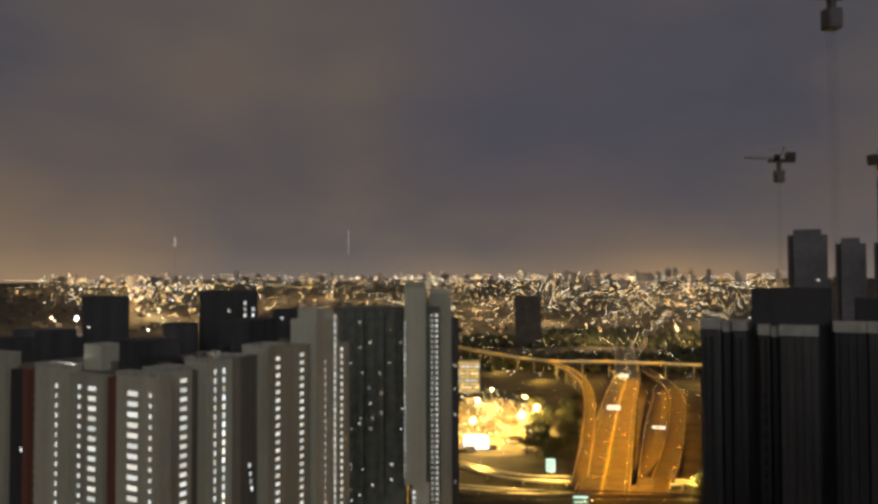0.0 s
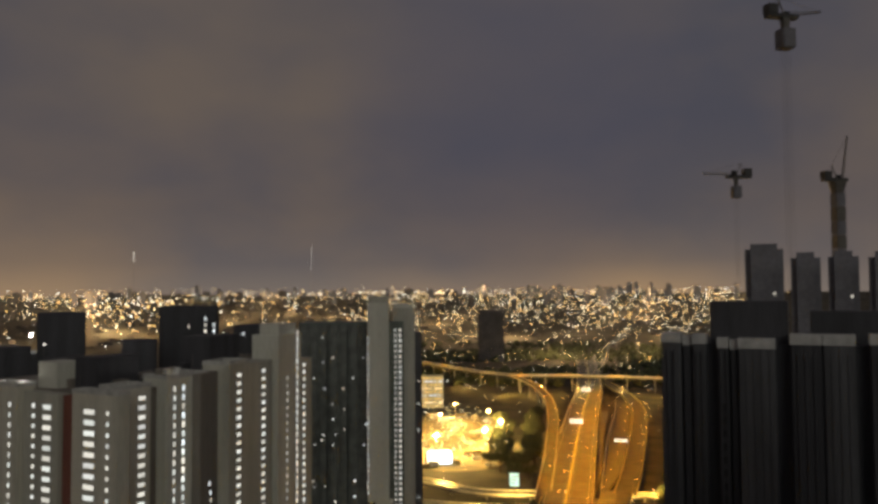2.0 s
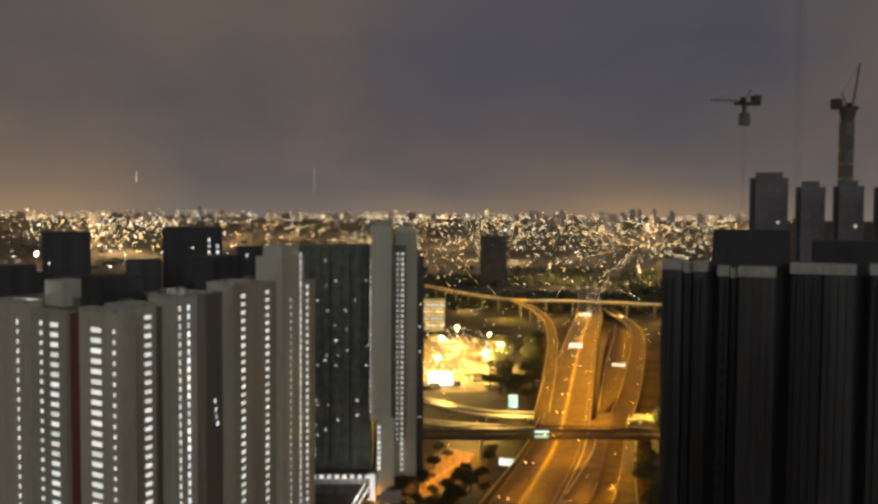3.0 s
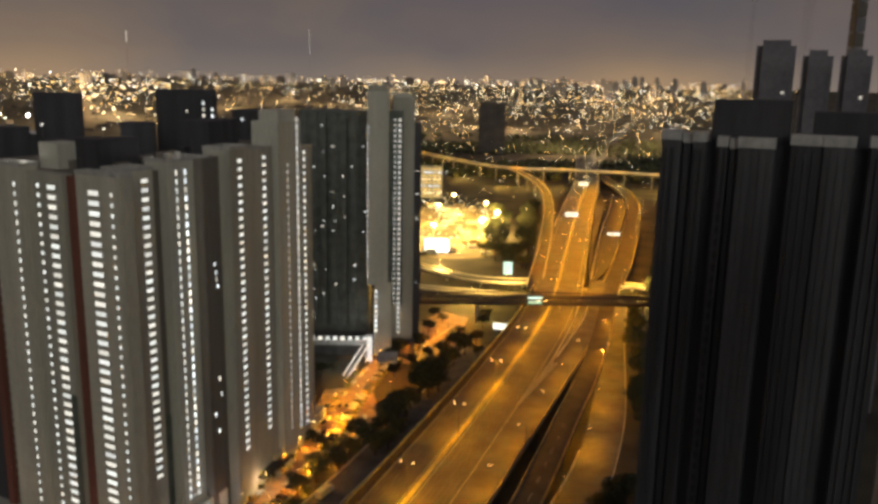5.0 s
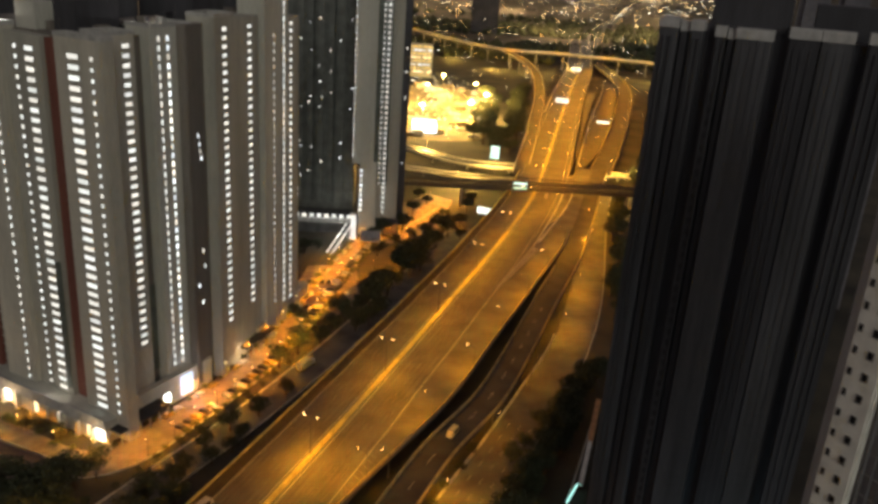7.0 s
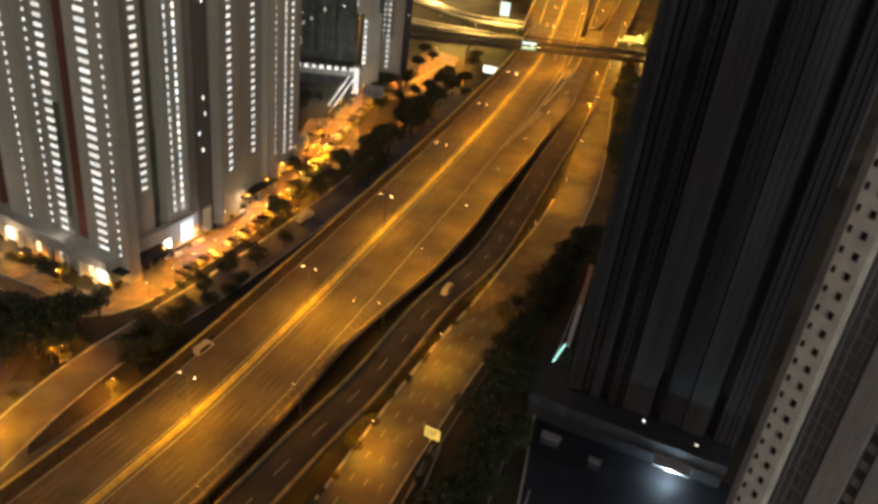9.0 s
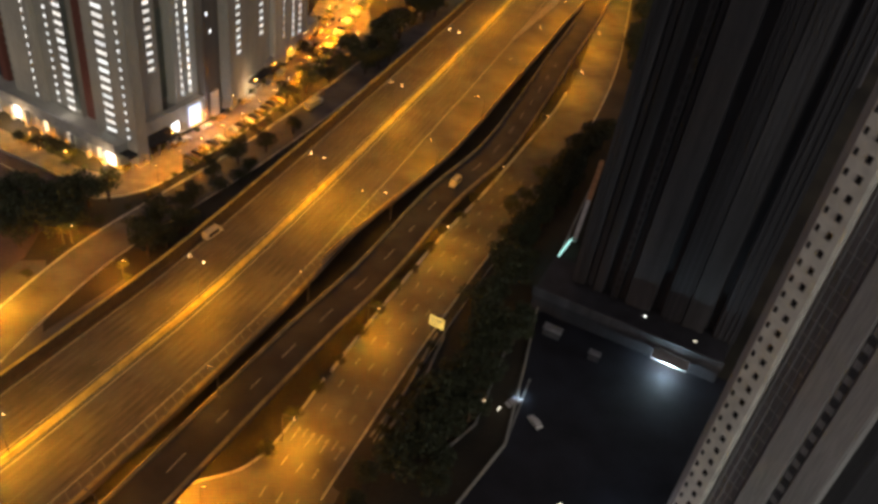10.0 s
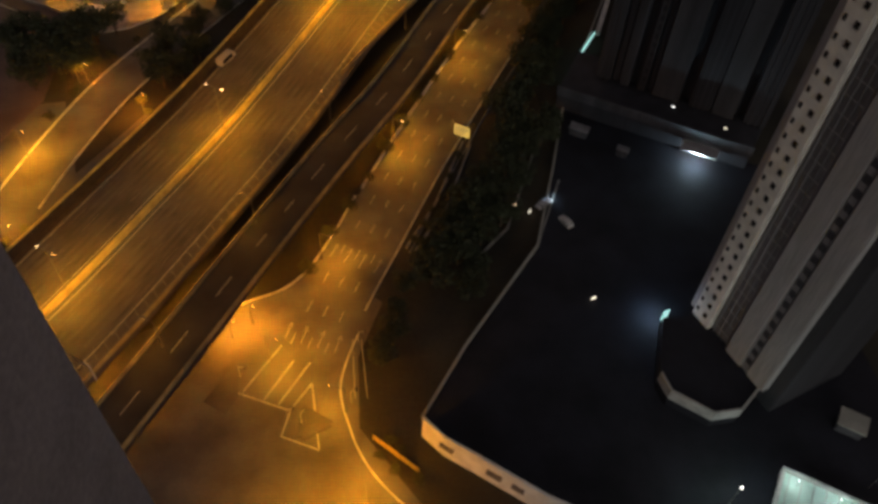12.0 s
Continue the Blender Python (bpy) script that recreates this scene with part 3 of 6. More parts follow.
# ---------- street lamps ----------
def street_lamp(arms, height, watts, label, glass=SODIUM_GLASS, reach=2.2):
    lamp = thing("street_lamp", (0, 0, -500), 0, label, "street lamp", "street lamps")
    bm = bmesh.new()
    cyl(bm, 0, 0, 0, height, 0.16, 0.09, 8)
    cyl(bm, 0, 0, 0, 0.5, 0.3, 0.26, 8)
    part("pole", bm, STEEL, lamp)
    for s in arms:
        bm = bmesh.new()
        bar(bm, (0, 0, height - 0.2), (s * reach, 0, height + 0.3), 0.07)
        arm = part("arm", bm, STEEL, lamp)
        bm = bmesh.new()
        box(bm, s * reach - 0.5, s * reach + 0.5, -0.24, 0.24, height + 0.25, height + 0.45)
        bmesh.ops.bevel(bm, geom=bm.edges[:], offset=0.06, segments=2, affect="EDGES")
        part("housing", bm, STEEL, arm)
        bm = bmesh.new()
        if 7 < height < 10:  # a shallow bowl under the cut-off head
            glass_form = 0.24, Matrix.Translation((s * reach, 0, height + 0.2)) @ Matrix.Diagonal((1.6, 0.9, 0.7, 1))
        else:
            glass_form = 0.3 if height > 10 else 0.2, Matrix.Translation((s * reach, 0, height + 0.1)) @ Matrix.Diagonal((1.1, 1, 0.8, 1))
        bmesh.ops.create_uvsphere(bm, u_segments=8, v_segments=5, radius=glass_form[0], matrix=glass_form[1])
        part("lamp_glass", bm, glass, arm, "glowing lamp glass")
    if watts:
        if height < 7:
            bulb(lamp, (0, 0, height - 0.3), watts, (1.0, 0.31, 0.012), size=0.3, down=0.01)
        else:
            for tilt in (-42, 42):  # the optics throw the light along the road
                bulb(lamp, (sum(arms) * reach, 0, height - 0.3), watts, size=0.35, down=tilt)
    return lamp


double = street_lamp((-1, 1), 14.3, 33000, "tall double-arm sodium street lamp on the median")
single = street_lamp((1,), 9.0, 21000, "single-arm sodium street lamp beside the road")
dim = street_lamp((1,), 9.0, 3500, "slender street lamp with a dim head")
edge = street_lamp((1,), 9.0, 10000, "slender sodium street lamp on the deck edge", reach=3.2)
approach = street_lamp((1,), 9.5, 11500, "sodium street lamp on the approach road parapet", reach=3.0)
path_lamp = street_lamp((1,), 5.5, 9000, "short sodium lamp by the estate street", reach=0.8)


def stand(model, pts, spots, offset, z, flip=0):
    for i in spots:
        d, r = frame_at(pts, i)
        c = pts[i] + r * offset
        copy_thing(model, pose(c.x, c.y, z, 0, 0, math.degrees(math.atan2(r.y, r.x)) + flip))


lamp_line = [p for p in curve_points(MEDIAN, 1)]
stand(double, lamp_line, [35 + round(58.2 * k) for k in range(21)], 0, DECK)
# right-edge lamps below are added to brighten the far and outer lanes
stand(single, lamp_line, [44 + round(58.5 * k) for k in range(8, 21)], 18.9, DECK, 180)
stand(edge, curve_points(OUTER, 1), range(24, 300, 40), -0.3, DECK, 180)
for x, y in ((-49, 92), (-34, 126.4), (-18.6, 162.4), (0.8, 203)):
    copy_thing(dim, pose(x, y, DECK - 0.06, 0, 0, 154))
low_fine = curve_points(LOWER, 1)
stand(approach, low_fine, (75, 118, 162, 300, 350, 410, 470), -10.0, 0.1)
stand(dim, low_fine, (206, 252), -10.0, 0.1)
stand(single, curve_points(SLIP, 1), (430, 490, 550, 610, 680, 760, 840, 930, 1020, 1110), 5.1, DECK)
# extra lamps added to light the middle carriageway
stand(single, curve_points(SLIP, 1), range(580, 1120, 60), -15.0, DECK)
stand(path_lamp, curve_points(STREET, 1), (*range(80, 230, 11), *range(236, 378, 20)), 5.8, 0.1, 180)
stand(path_lamp, curve_points(STREET, 1), range(14, 330, 17), -6.0, 0.1)
stand(single, curve_points(SERVICE, 1), (26, 56), -6.3, 0.1)
# all but the first are lamps added to brighten the junction and lorry
for x, y, a in ((-28.2, 94.5, -20), (-11, 82, 170), (-16, 55, 100), (-6, 62, 120), (-38, 289, 150)):
    copy_thing(approach, pose(x, y, 0.1, 0, 0, a))
stand(single, curve_points(FLY, 1), range(120, 1000, 75), -7.4, 22)
for ctrl in RAMPS[:1]:
    pts = curve_points(ctrl, 1)
    for i in range(40, 700, 70):
        d, r = frame_at(pts, i)
        c = pts[i] + r * 5
        copy_thing(single, pose(c.x, c.y, c.z, 0, 0, math.degrees(math.atan2(-r.y, -r.x))))
flood = street_lamp((1,), 14.0, 0, "tall flood-light pole beside the far flyover")
bulb(flood, (0, 0, 12.5), 80000, (1.0, 0.60, 0.12), 0.4)
for x, y in ((20, 1420), (75, 1310), (130, 1215), (185, 1215), (240, 1215), (300, 1190), (355, 1165), (20, 640), (70, 590), (40, 548), (166, 575)):
    copy_thing(flood, pose(x, y, 0, 0, 0, 90))
for x, y in ((-58, 84), (-43, 109), (-37, 100), (-33, 104), (-92.6, 126.6), (-71.4, 174.3), (-36, 352), (-28, 384), (-90, 187), (-12, 390), (10, 422), (-1, 395), (33, 506), (35, 472), (24, 498), (14, 476), (5, 448), (20, 525), (-2, 470), (40, 523), (-92, 186)):
    copy_thing(path_lamp, pose(x, y, 0.0, 0, 0, 60))
for model in (double, single, dim, edge, approach, path_lamp, flood):
    for o in (*model.children_recursive, model):
        bpy.data.objects.remove(o)


# ---------- towers ----------
def window_mesh(w, h, pane, face="x"):
    """The meshes of a window: a moulded frame with a deep sill, and the pane in it; it faces +x or -y."""
    def at(a, d, z):
        return (d, a, z) if face == "x" else (a, -d, z)

    bm = bmesh.new()
    t, o, n = 0.09, ((-1, -1), (1, -1), (1, 1), (-1, 1)), 4
    rings = []
    for k, d in ((1.0, -0.04), (1.0, 0.12), (0.0, 0.12), (0.0, 0.0)):
        rings.append([bm.verts.new(at(sx * (w / 2 + t * k), d + (0.12 if sz < 0 and d > 0.1 else 0), sz * (h / 2 + t * k))) for sx, sz in o])
    for a, c in zip(rings, rings[1:]):
        for q in range(n):
            bm.faces.new((a[q], a[(q + 1) % n], c[(q + 1) % n], c[q]))
    frame_mesh = mesh_of("window", bm, FRAME)
    bm = bmesh.new()
    x0, y0, _ = at(-w / 2, -0.03, 0)
    x1, y1, _ = at(w / 2, 0.05, 0)
    box(bm, min(x0, x1), max(x0, x1), min(y0, y1), max(y0, y1), -h / 2, h / 2)
    return frame_mesh, mesh_of("pane", bm, pane)


def window_unit(meshes, parent, at):
    unit = piece("window", meshes[0], parent, at)
    piece("pane", meshes[1], unit, (0, 0, 0))


def window_column(parent, face, at, w, h, z0, z1, pitch, pane=LIT):
    """Windows one above the other; face x: at = (x, y) on a wall facing +x, face y: on one facing -y."""
    meshes = window_mesh(w, h, pane, face)
    z = z1
    while z > z0:
        window_unit(meshes, parent, (at[0], at[1], z))
        z -= pitch


def joined_windows(name, parent, spots, face, mat):
    """Small windows far off, one mesh."""
    bm = bmesh.new()
    for x, y, z, w, h in spots:
        if face == "x":
            box(bm, x - 0.05, x + 0.08, y - w / 2, y + w / 2, z - h / 2, z + h / 2)
        else:
            box(bm, x - w / 2, x + w / 2, y - 0.08, y + 0.05, z - h / 2, z + h / 2)
    return tagged(part(name, bm, mat, parent), kind="stuff")


def block(name, parent, dims, mat, label="", edge=0.25):
    """A wall block with slightly rounded upright edges."""
    bm = bmesh.new()
    box(bm, *dims)
    up = [e for e in bm.edges if abs(e.verts[0].co.z - e.verts[1].co.z) > 1]
    bmesh.ops.bevel(bm, geom=up if edge < 1 else bm.edges[:], offset=edge, segments=2, affect="EDGES")
    return part(name, bm, mat, parent, label)


def parapet(parent, x0, x1, y0, y1, z, mat=CAP, h=1.2, t=0.35):
    bm = bmesh.new()
    box(bm, x0, x1, y0, y0 + t, z, z + h)
    box(bm, x0, x1, y1 - t, y1, z, z + h)
    box(bm, x0, x0 + t, y0 + t, y1 - t, z, z + h)
    box(bm, x1 - t, x1, y0 + t, y1 - t, z, z + h)
    return part("roof_parapet", bm, mat, parent)


def grooves(parent, face, spots, z0, z1, pitch, mat=SHADE, depth=0.12):
    """Thin floor joints proud of a wall, storey by storey."""
    bm = bmesh.new()
    z = z0
    while z < z1:
        for a0, a1, d in spots:
            if face == "x":
                box(bm, d - 0.1, d + depth, a0, a1, z, z + 0.22)
            else:
                box(bm, a0, a1, d - depth, d + 0.1, z, z + 0.22)
        z += pitch
    return tagged(part("storey_band", bm, mat, parent), kind="stuff")


def roof_clutter(parent, x0, x1, y0, y1, z, count):
    """Tanks, vents, pipes and aerials on a roof."""
    q = random.Random(int(x0 * 7 + y1))
    for k in range(count):
        x, y = q.uniform(x0, x1), q.uniform(y0, y1)
        bm = bmesh.new()
        if k % 4 == 0:
            cyl(bm, x, y, z, z + q.uniform(1.5, 2.6), 1.1, 1.1, 12)
            part("water_tank", bm, CAP, parent)
        elif k % 4 == 1:
            cyl(bm, x, y, z, z + q.uniform(4, 7), 0.06, 0.04, 6)
            bar(bm, (x - 0.7, y, z + 3.6), (x + 0.7, y, z + 3.6), 0.04)
            part("aerial", bm, STEEL, parent)
        else:
            w, d = q.uniform(0.8, 2.6), q.uniform(0.8, 2.4)
            box(bm, x - w, x + w, y - d, y + d, z, z + q.uniform(1.2, 3.4))
            part("roof_box", bm, (CHAR, SHADE)[k % 2], parent)


rng = random.Random(5)
PITCH = 2.86
FRONT = PITCH * 1.054
ROAD_TURN = -30.0  # local y runs along the expressway

# first estate tower: beige wings round a dark core
ox, oy = 149 * 0.5 - 196 * 0.866, 149 * 0.866 + 196 * 0.5
tower = thing("apartment_tower", (ox, oy, 0), ROAD_TURN, "beige and red high-rise flats with bright stairwell windows", "apartment tower", "estate towers")
block("core", tower, (-72, -9, 13, 52, 0, 126), SHADE)
block("wing", tower, (-9.5, 9.4, 8, 12.6, 0, 126.6), BEIGE)
block("wing", tower, (-16.9, -9.5, 10.6, 14, 6, 125.2), RED, "brick-red recessed wall")
block("wing", tower, (-25.4, -16.9, 9.0, 14, 6, 125.6), GREY)
block("wing", tower, (-33.8, -25.4, 9.6, 14, 6, 125.8), GREY)
block("wing", tower, (-48.5, -33.8, 7.6, 14, 6, 127), BEIGE)
block("wing", tower, (-54, -48.5, 10.6, 14, 6, 125), SHADE)
block("wing", tower, (-57.4, -54, 9.0, 14, 6, 125.4), RED, "brick-red side wall")
# charcoal on this recess carries the shade of the gap
block("wing", tower, (-66.2, -57.4, 10.2, 14, 6, 125), CHAR, "recessed wall in charcoal that holds its shade")
block("wing", tower, (-80, -66.2, 8.4, 14, 6, 130.5), GREY)
joined_windows("lit_room", tower, [(-59.6, 10.2, 99, 1.0, 1.2), (-62.8, 10.2, 70, 0.8, 1.0)], "y", LITS)
grooves(tower, "y", [(-50.6, -48.5, 10.6)], 12, 120, FRONT, BEIGE, 2.2)
# brown on the slot walls carries their shade
block("wing", tower, (-9, -2.0, 12.6, 17.5, 0, 124.5), SHADE, "slot wall in brown that holds its shade")
block("wing", tower, (-10, 0, 17.5, 28.5, 0, 126.8), BEIGE)
block("wing", tower, (-10, -3.5, 28.5, 34, 0, 125.8), SHADE)
block("wing", tower, (-10, 0.6, 34, 51.5, 0, 128.4), PALE)
# flat dark panels stand in for shaded greenish recesses
block("lower_panel", tower, (-19.5, -17.0, 8.7, 8.98, 11, 56), GREEN, "green-grey panel standing for a dark recess")
block("lower_panel", tower, (-3.5, -3.2, 28.6, 33.9, 12, 44), GREEN, "green-grey panel standing for a dark recess")
parapet(tower, -48.5, -33.8, 7.6, 14, 127)
parapet(tower, -9.5, 9.4, 8, 12.6, 126.6)
parapet(tower, -10, 0.6, 34, 51.5, 128.4)
parapet(tower, -10, 0, 17.5, 28.5, 126.8)
block("roof_house", tower, (-36, -27, 16, 25, 126, 134.0), PALE, "pale lift machine house")
block("roof_house", tower, (-24, -14, 20, 36, 126, 135.5), CHAR, "dark plant room")
block("roof_house", tower, (-46, -37, 24, 44, 126, 134), CHAR)
window_column(tower, "y", (-1.9, 8.0), 4.6, 1.45, 9.5, 121.6, FRONT)
window_column(tower, "y", (5.7, 8.0), 1.25, 1.2, 9.5, 121.6, FRONT)
window_column(tower, "y", (-21.7, 9.0), 3.8, 1.4, 9.5, 121.6, FRONT)
window_column(tower, "y", (-28.7, 9.6), 1.5, 1.25, 9.5, 121.6, FRONT)
window_column(tower, "y", (-37.1, 7.6), 1.2, 1.45, 9.5, 121.6, FRONT)
window_column(tower, "x", (0.0, 24.9), 2.7, 1.3, 25, 123.6, PITCH)
window_column(tower, "x", (0.6, 37.2), 1.0, 1.75, 12, 125, PITCH)
joined_windows("stair_glazing", tower, [(0.6, 41.0, 125 - PITCH * k, 0.95, 1.75) for k in range(40)], "x", LITS)
joined_windows("stair_glazing", tower, [(0.6, 46.5, 125 - PITCH * k, 0.7, 0.7) for k in range(40) if k % 4 != 1], "x", PANE_DARK)
joined_windows("lit_room", tower, [(0.6, 46.5, 122 - PITCH * k, 0.4, 0.5) for k in (0, 2, 6, 9, 10, 13, 17, 20, 21, 24, 30)], "x", LITS)
grooves(tower, "y", [(-9.4, 9.3, 8.0), (-48.4, -33.9, 7.6)], 12, 125, FRONT, BEIGE, 0.05)
grooves(tower, "x", [(17.6, 28.4, 0.0), (34, 51.5, 0.6)], 16, 126, PITCH, BEIGE, 0.05)

roof_clutter(tower, -46, -12, 16, 48, 126, 26)
roof_clutter(tower, -9, -1, 36, 50, 128.4, 6)

podium = thing("podium", (ox, oy, 0), ROAD_TURN, "white shopping podium with lit openings at the tower foot", "podium")
block("hall", podium, (-74, 4.4, 3, 13, 0.0, 8.2), PALE)
block("hall", podium, (0.5, 3.0, 13, 53, 0.0, 10), BEIGE)
block("fascia", podium, (-74.5, 5.0, 2.2, 3, 5.6, 9.4), CAP, "white fascia band")
for k in range(10):
    bm = bmesh.new()
    box(bm, -60 + k * 7.4, -58.8 + k * 7.4, 1.4, 2.6, 0, 5.6)
    part("column", bm, PALE, podium)
for k, (x0, x1, z0, z1) in enumerate(((-4, -0.5, 1.2, 5.2), (0.2, 4.0, 1, 5.4), (-18, -15, 1, 5), (-31, -28, 1, 4.6), (-46, -42, 1, 5))):
    bm = bmesh.new()
    box(bm, x0, x1, 2.85, 3.1, z0, z1)
    part("shop_window", bm, (SHOP_GLASS, WHITE_GLASS)[k % 3 == 1], podium, "glowing shop window")
bm = bmesh.new()
box(bm, 2.9, 3.2, 37.0, 43.0, 1.0, 8.6)
part("gate_sign", bm, BLUE_GLASS, podium, "bright blue entrance screen")
bm = bmesh.new()
box(bm, 2.9, 3.2, 29, 32, 1.5, 5)
part("gate_light", bm, WHITE_GLASS, podium, "white lit entrance")
bulb(podium, (2, -1, 4), 800, (1, 0.75, 0.45), 0.8)
bulb(podium, (-40, -1, 4), 1100, (1, 0.7, 0.4), 0.8)
bulb(podium, (-20, 4, 12.5), 250, (1, 0.9, 0.75), 0.8)
bulb(podium, (8, 40, 6), 900, (0.75, 0.85, 1.0), 0.8)
canopy = thing("shelter", (-83, 238, 0), -30, "dark flat-roofed shelter on pale posts", "shelter")
bm = bmesh.new()
box(bm, -4, 4, -11, 11, 4.6, 5.2)
part("roof", bm, TRUSS, canopy)
for k in range(6):
    bm = bmesh.new()
    cyl(bm, 3.4, -10 + k * 4, 0, 4.6, 0.2)
    part("post", bm, CAP, canopy)
copy_thing(canopy, pose(-56, 300, 0, 0, 0, -22))

# second tower
t2 = thing("apartment_tower", (-131 * 0.966 + 250 * 0.257, 131 * 0.257 + 250 * 0.966, 0), -14.9, "grey-beige high-rise flats with rows of lit stair windows", "apartment tower", "estate towers")
block("core", t2, (-34, -6, -12, 68, 0, 128), SHADE)
block("wing", t2, (-10, 0, -1.0, 13.5, 0, 131), GREY)
block("wing", t2, (-10, -0.8, 13.5, 34, 0, 130), GREY)
block("wing", t2, (-10, 0.8, 35.6, 57.5, 0, 139), PALE)
block("wing", t2, (-10, 0.0, 57.5, 71, 0, 128), GREY)
block("wing", t2, (-12, -4, -12, -1.0, 0, 129), SHADE)
block("roof_house", t2, (-22, -11, 6, 28, 128, 140), CHAR, "dark plant room")
block("roof_house", t2, (-9, -1, 40, 56, 139, 143), PALE)
parapet(t2, -10, 0, -1.0, 13.5, 131)
window_column(t2, "x", (0.0, 5.8), 3.2, 1.3, 20, 127, PITCH)
window_column(t2, "x", (-0.8, 26.4), 3.2, 1.3, 20, 126.5, PITCH)
window_column(t2, "x", (0.8, 44.0), 1.0, 1.3, 12, 122, PITCH)
window_column(t2, "x", (0.8, 53.4), 1.7, 2.2, 8, 139, PITCH)
window_column(t2, "x", (0.0, 62.2), 2.6, 1.5, 8, 125.5, PITCH)
joined_windows("lit_room", t2, [(-4.0, -9.5 + rng.random() * 5, z, 0.9, 1.4) for z in (93, 90, 87.5, 85, 52, 46, 40, 33)], "x", LITS)
roof_clutter(t2, -30, -8, 0, 60, 128, 20)
podium2 = thing("podium", (-61, 292, 0), -15, "low grey podium at the foot of the flats", "podium")
block("hall", podium2, (-8, 2.2, -10, 2, 0, 12), GREY)
block("hall", podium2, (-8, 3.4, 12, 66, 0, 7), GREY)
bulb(podium2, (6, -4, 5), 900, (1, 0.8, 0.5), 0.8)

# dark glass tower behind
t3 = thing("apartment_tower", (-60, 462, 0), 0, "dark glazed high-rise with few scattered lit rooms", "apartment tower", "estate towers")
block("core", t3, (-6, 33, 1.5, 30, 0, 136), DARKGLASS)
for k in range(7):
    block("bay", t3, (-6 + k * 5.7, -2.2 + k * 5.7, 0, 3, 14, 136.5 + (k % 2)), DARKGLASS)
for x in (9.0, 20.5):
    block("rib", t3, (x, x + 0.5, -0.5, 0, 14, 134), CHAR_LIGHT)
block("roof_edge", t3, (-6.5, 33.5, -0.2, 30.4, 136.2, 138), GREEN, "green-grey roof edge")
grooves(t3, "y", [(-6, 33, 1.4)], 16, 134, PITCH, DARKGLASS, 0.05)
joined_windows("lit_room", t3, [(rng.choice([-4, 1.6, 7.3, 13, 18.7, 24.4, 30.1]) + rng.uniform(-1, 1), 0.0, 18 + PITCH * rng.randrange(40), rng.uniform(0.4, 0.9), rng.uniform(0.5, 1.1)) for _ in range(54)][:34], "y", LITS)

# pale slab tower beside it
t4 = thing("apartment_tower", (-27, 445, 0), 0, "pale beige slab tower with two lit window strips", "apartment tower", "estate towers")
block("wing", t4, (0, 11.6, 0, 16, 42, 149), PALE)
block("wing", t4, (4, 13.6, 1, 16, 0, 43), PALE)
block("wing", t4, (11.6, 19.5, 2.5, 24, 30, 139), GREEN)
block("wing", t4, (13.6, 25.6, 6, 34, 8, 146), GREY)
block("wing", t4, (25.6, 29.6, 16, 34, 8, 132), CHAR_LIGHT)
block("roof_house", t4, (1, 11, 2, 14, 149, 152.5), GREY)
block("roof_house", t4, (14, 24, 8, 18, 146, 148.5), PALE)
window_column(t4, "y", (15.0, 2.5), 0.8, 1.0, 30, 134, PITCH)
window_column(t4, "y", (17.6, 2.5), 1.3, 1.35, 12, 134, PITCH)
joined_windows("stair_glazing", t4, [(0.2, 0.0, 130 - PITCH * k, 0.35, 1.2) for k in range(30)], "y", LITS)
joined_windows("lit_room", t4, [(5, 1.0, 38 - PITCH * k, 1.4, 1.4) for k in range(9)] + [(27.5, 16, z, 0.6, 0.8) for z in (105, 92, 78, 77, 40)], "y", LITS)

deck = thing("podium", (-60, 440, 0), 0, "lit podium arcade below the slab towers", "podium")
block("hall", deck, (-4, 60, 7.2, 40, 0, 9), ROOF)
block("canopy", deck, (40, 51, -31, -13, 8.6, 9.1), CAP, "flat pale canopy")
for x in (41, 50):
    for y in (-30, -14):
        block("canopy_post", deck, (x - 0.25, x + 0.25, y - 0.25, y + 0.25, 0, 8.6), PIER)
block("fascia", deck, (-4, 34, 4, 6, 6.8, 9.8), CAP)
for k in range(9):
    bm = bmesh.new()
    box(bm, -3 + k * 4.2, -0.6 + k * 4.2, 3.7, 4.1, 9.9, 12.0)
    part("arcade_light", bm, LIT, deck, "white arcade lights")
stair = thing("footbridge_stair", (-25, 437, 0), 0, "white-lit glass lift tower with covered stair", "stair tower")
bm = bmesh.new()
box(bm, -1.4, 1.4, -1.4, 1.4, 0, 15)
part("lift_shaft", bm, LIT, stair, "glowing white glazed shaft")
bm = bmesh.new()
box(bm, -2, 2, -2, 2, 15, 15.6)
part("roof", bm, CAP, stair)
bm = bmesh.new()
for k in range(16):
    box(bm, -2.4 - k * 0.55, -1.8 - k * 0.55, -4 - k * 1.7, -2.3 - k * 1.7, 8.4 - k * 0.52, 8.9 - k * 0.52)
part("flight", bm, CAP, stair, "pale stair flight")
for s in (-1.6, 1.6):
    bm = bmesh.new()
    bar(bm, (-2 + s, -2.5, 10.2), (-10.5 + s, -29, 2.2), 0.22)
    part("rail_light", bm, LIT, stair, "glowing handrail light")
bm = bmesh.new()
for a, b in (((-2, -3), 8), ((-6, -15), 4.5), ((-10, -27), 0.9)):
    box(bm, a[0] - 0.4, a[0] + 0.4, a[1] - 0.4, a[1] + 0.4, 0, b)
part("stair_post", bm, PIER, stair)
bulb(stair, (-8, -12, 9), 3000, (0.9, 1, 0.95), 0.8)


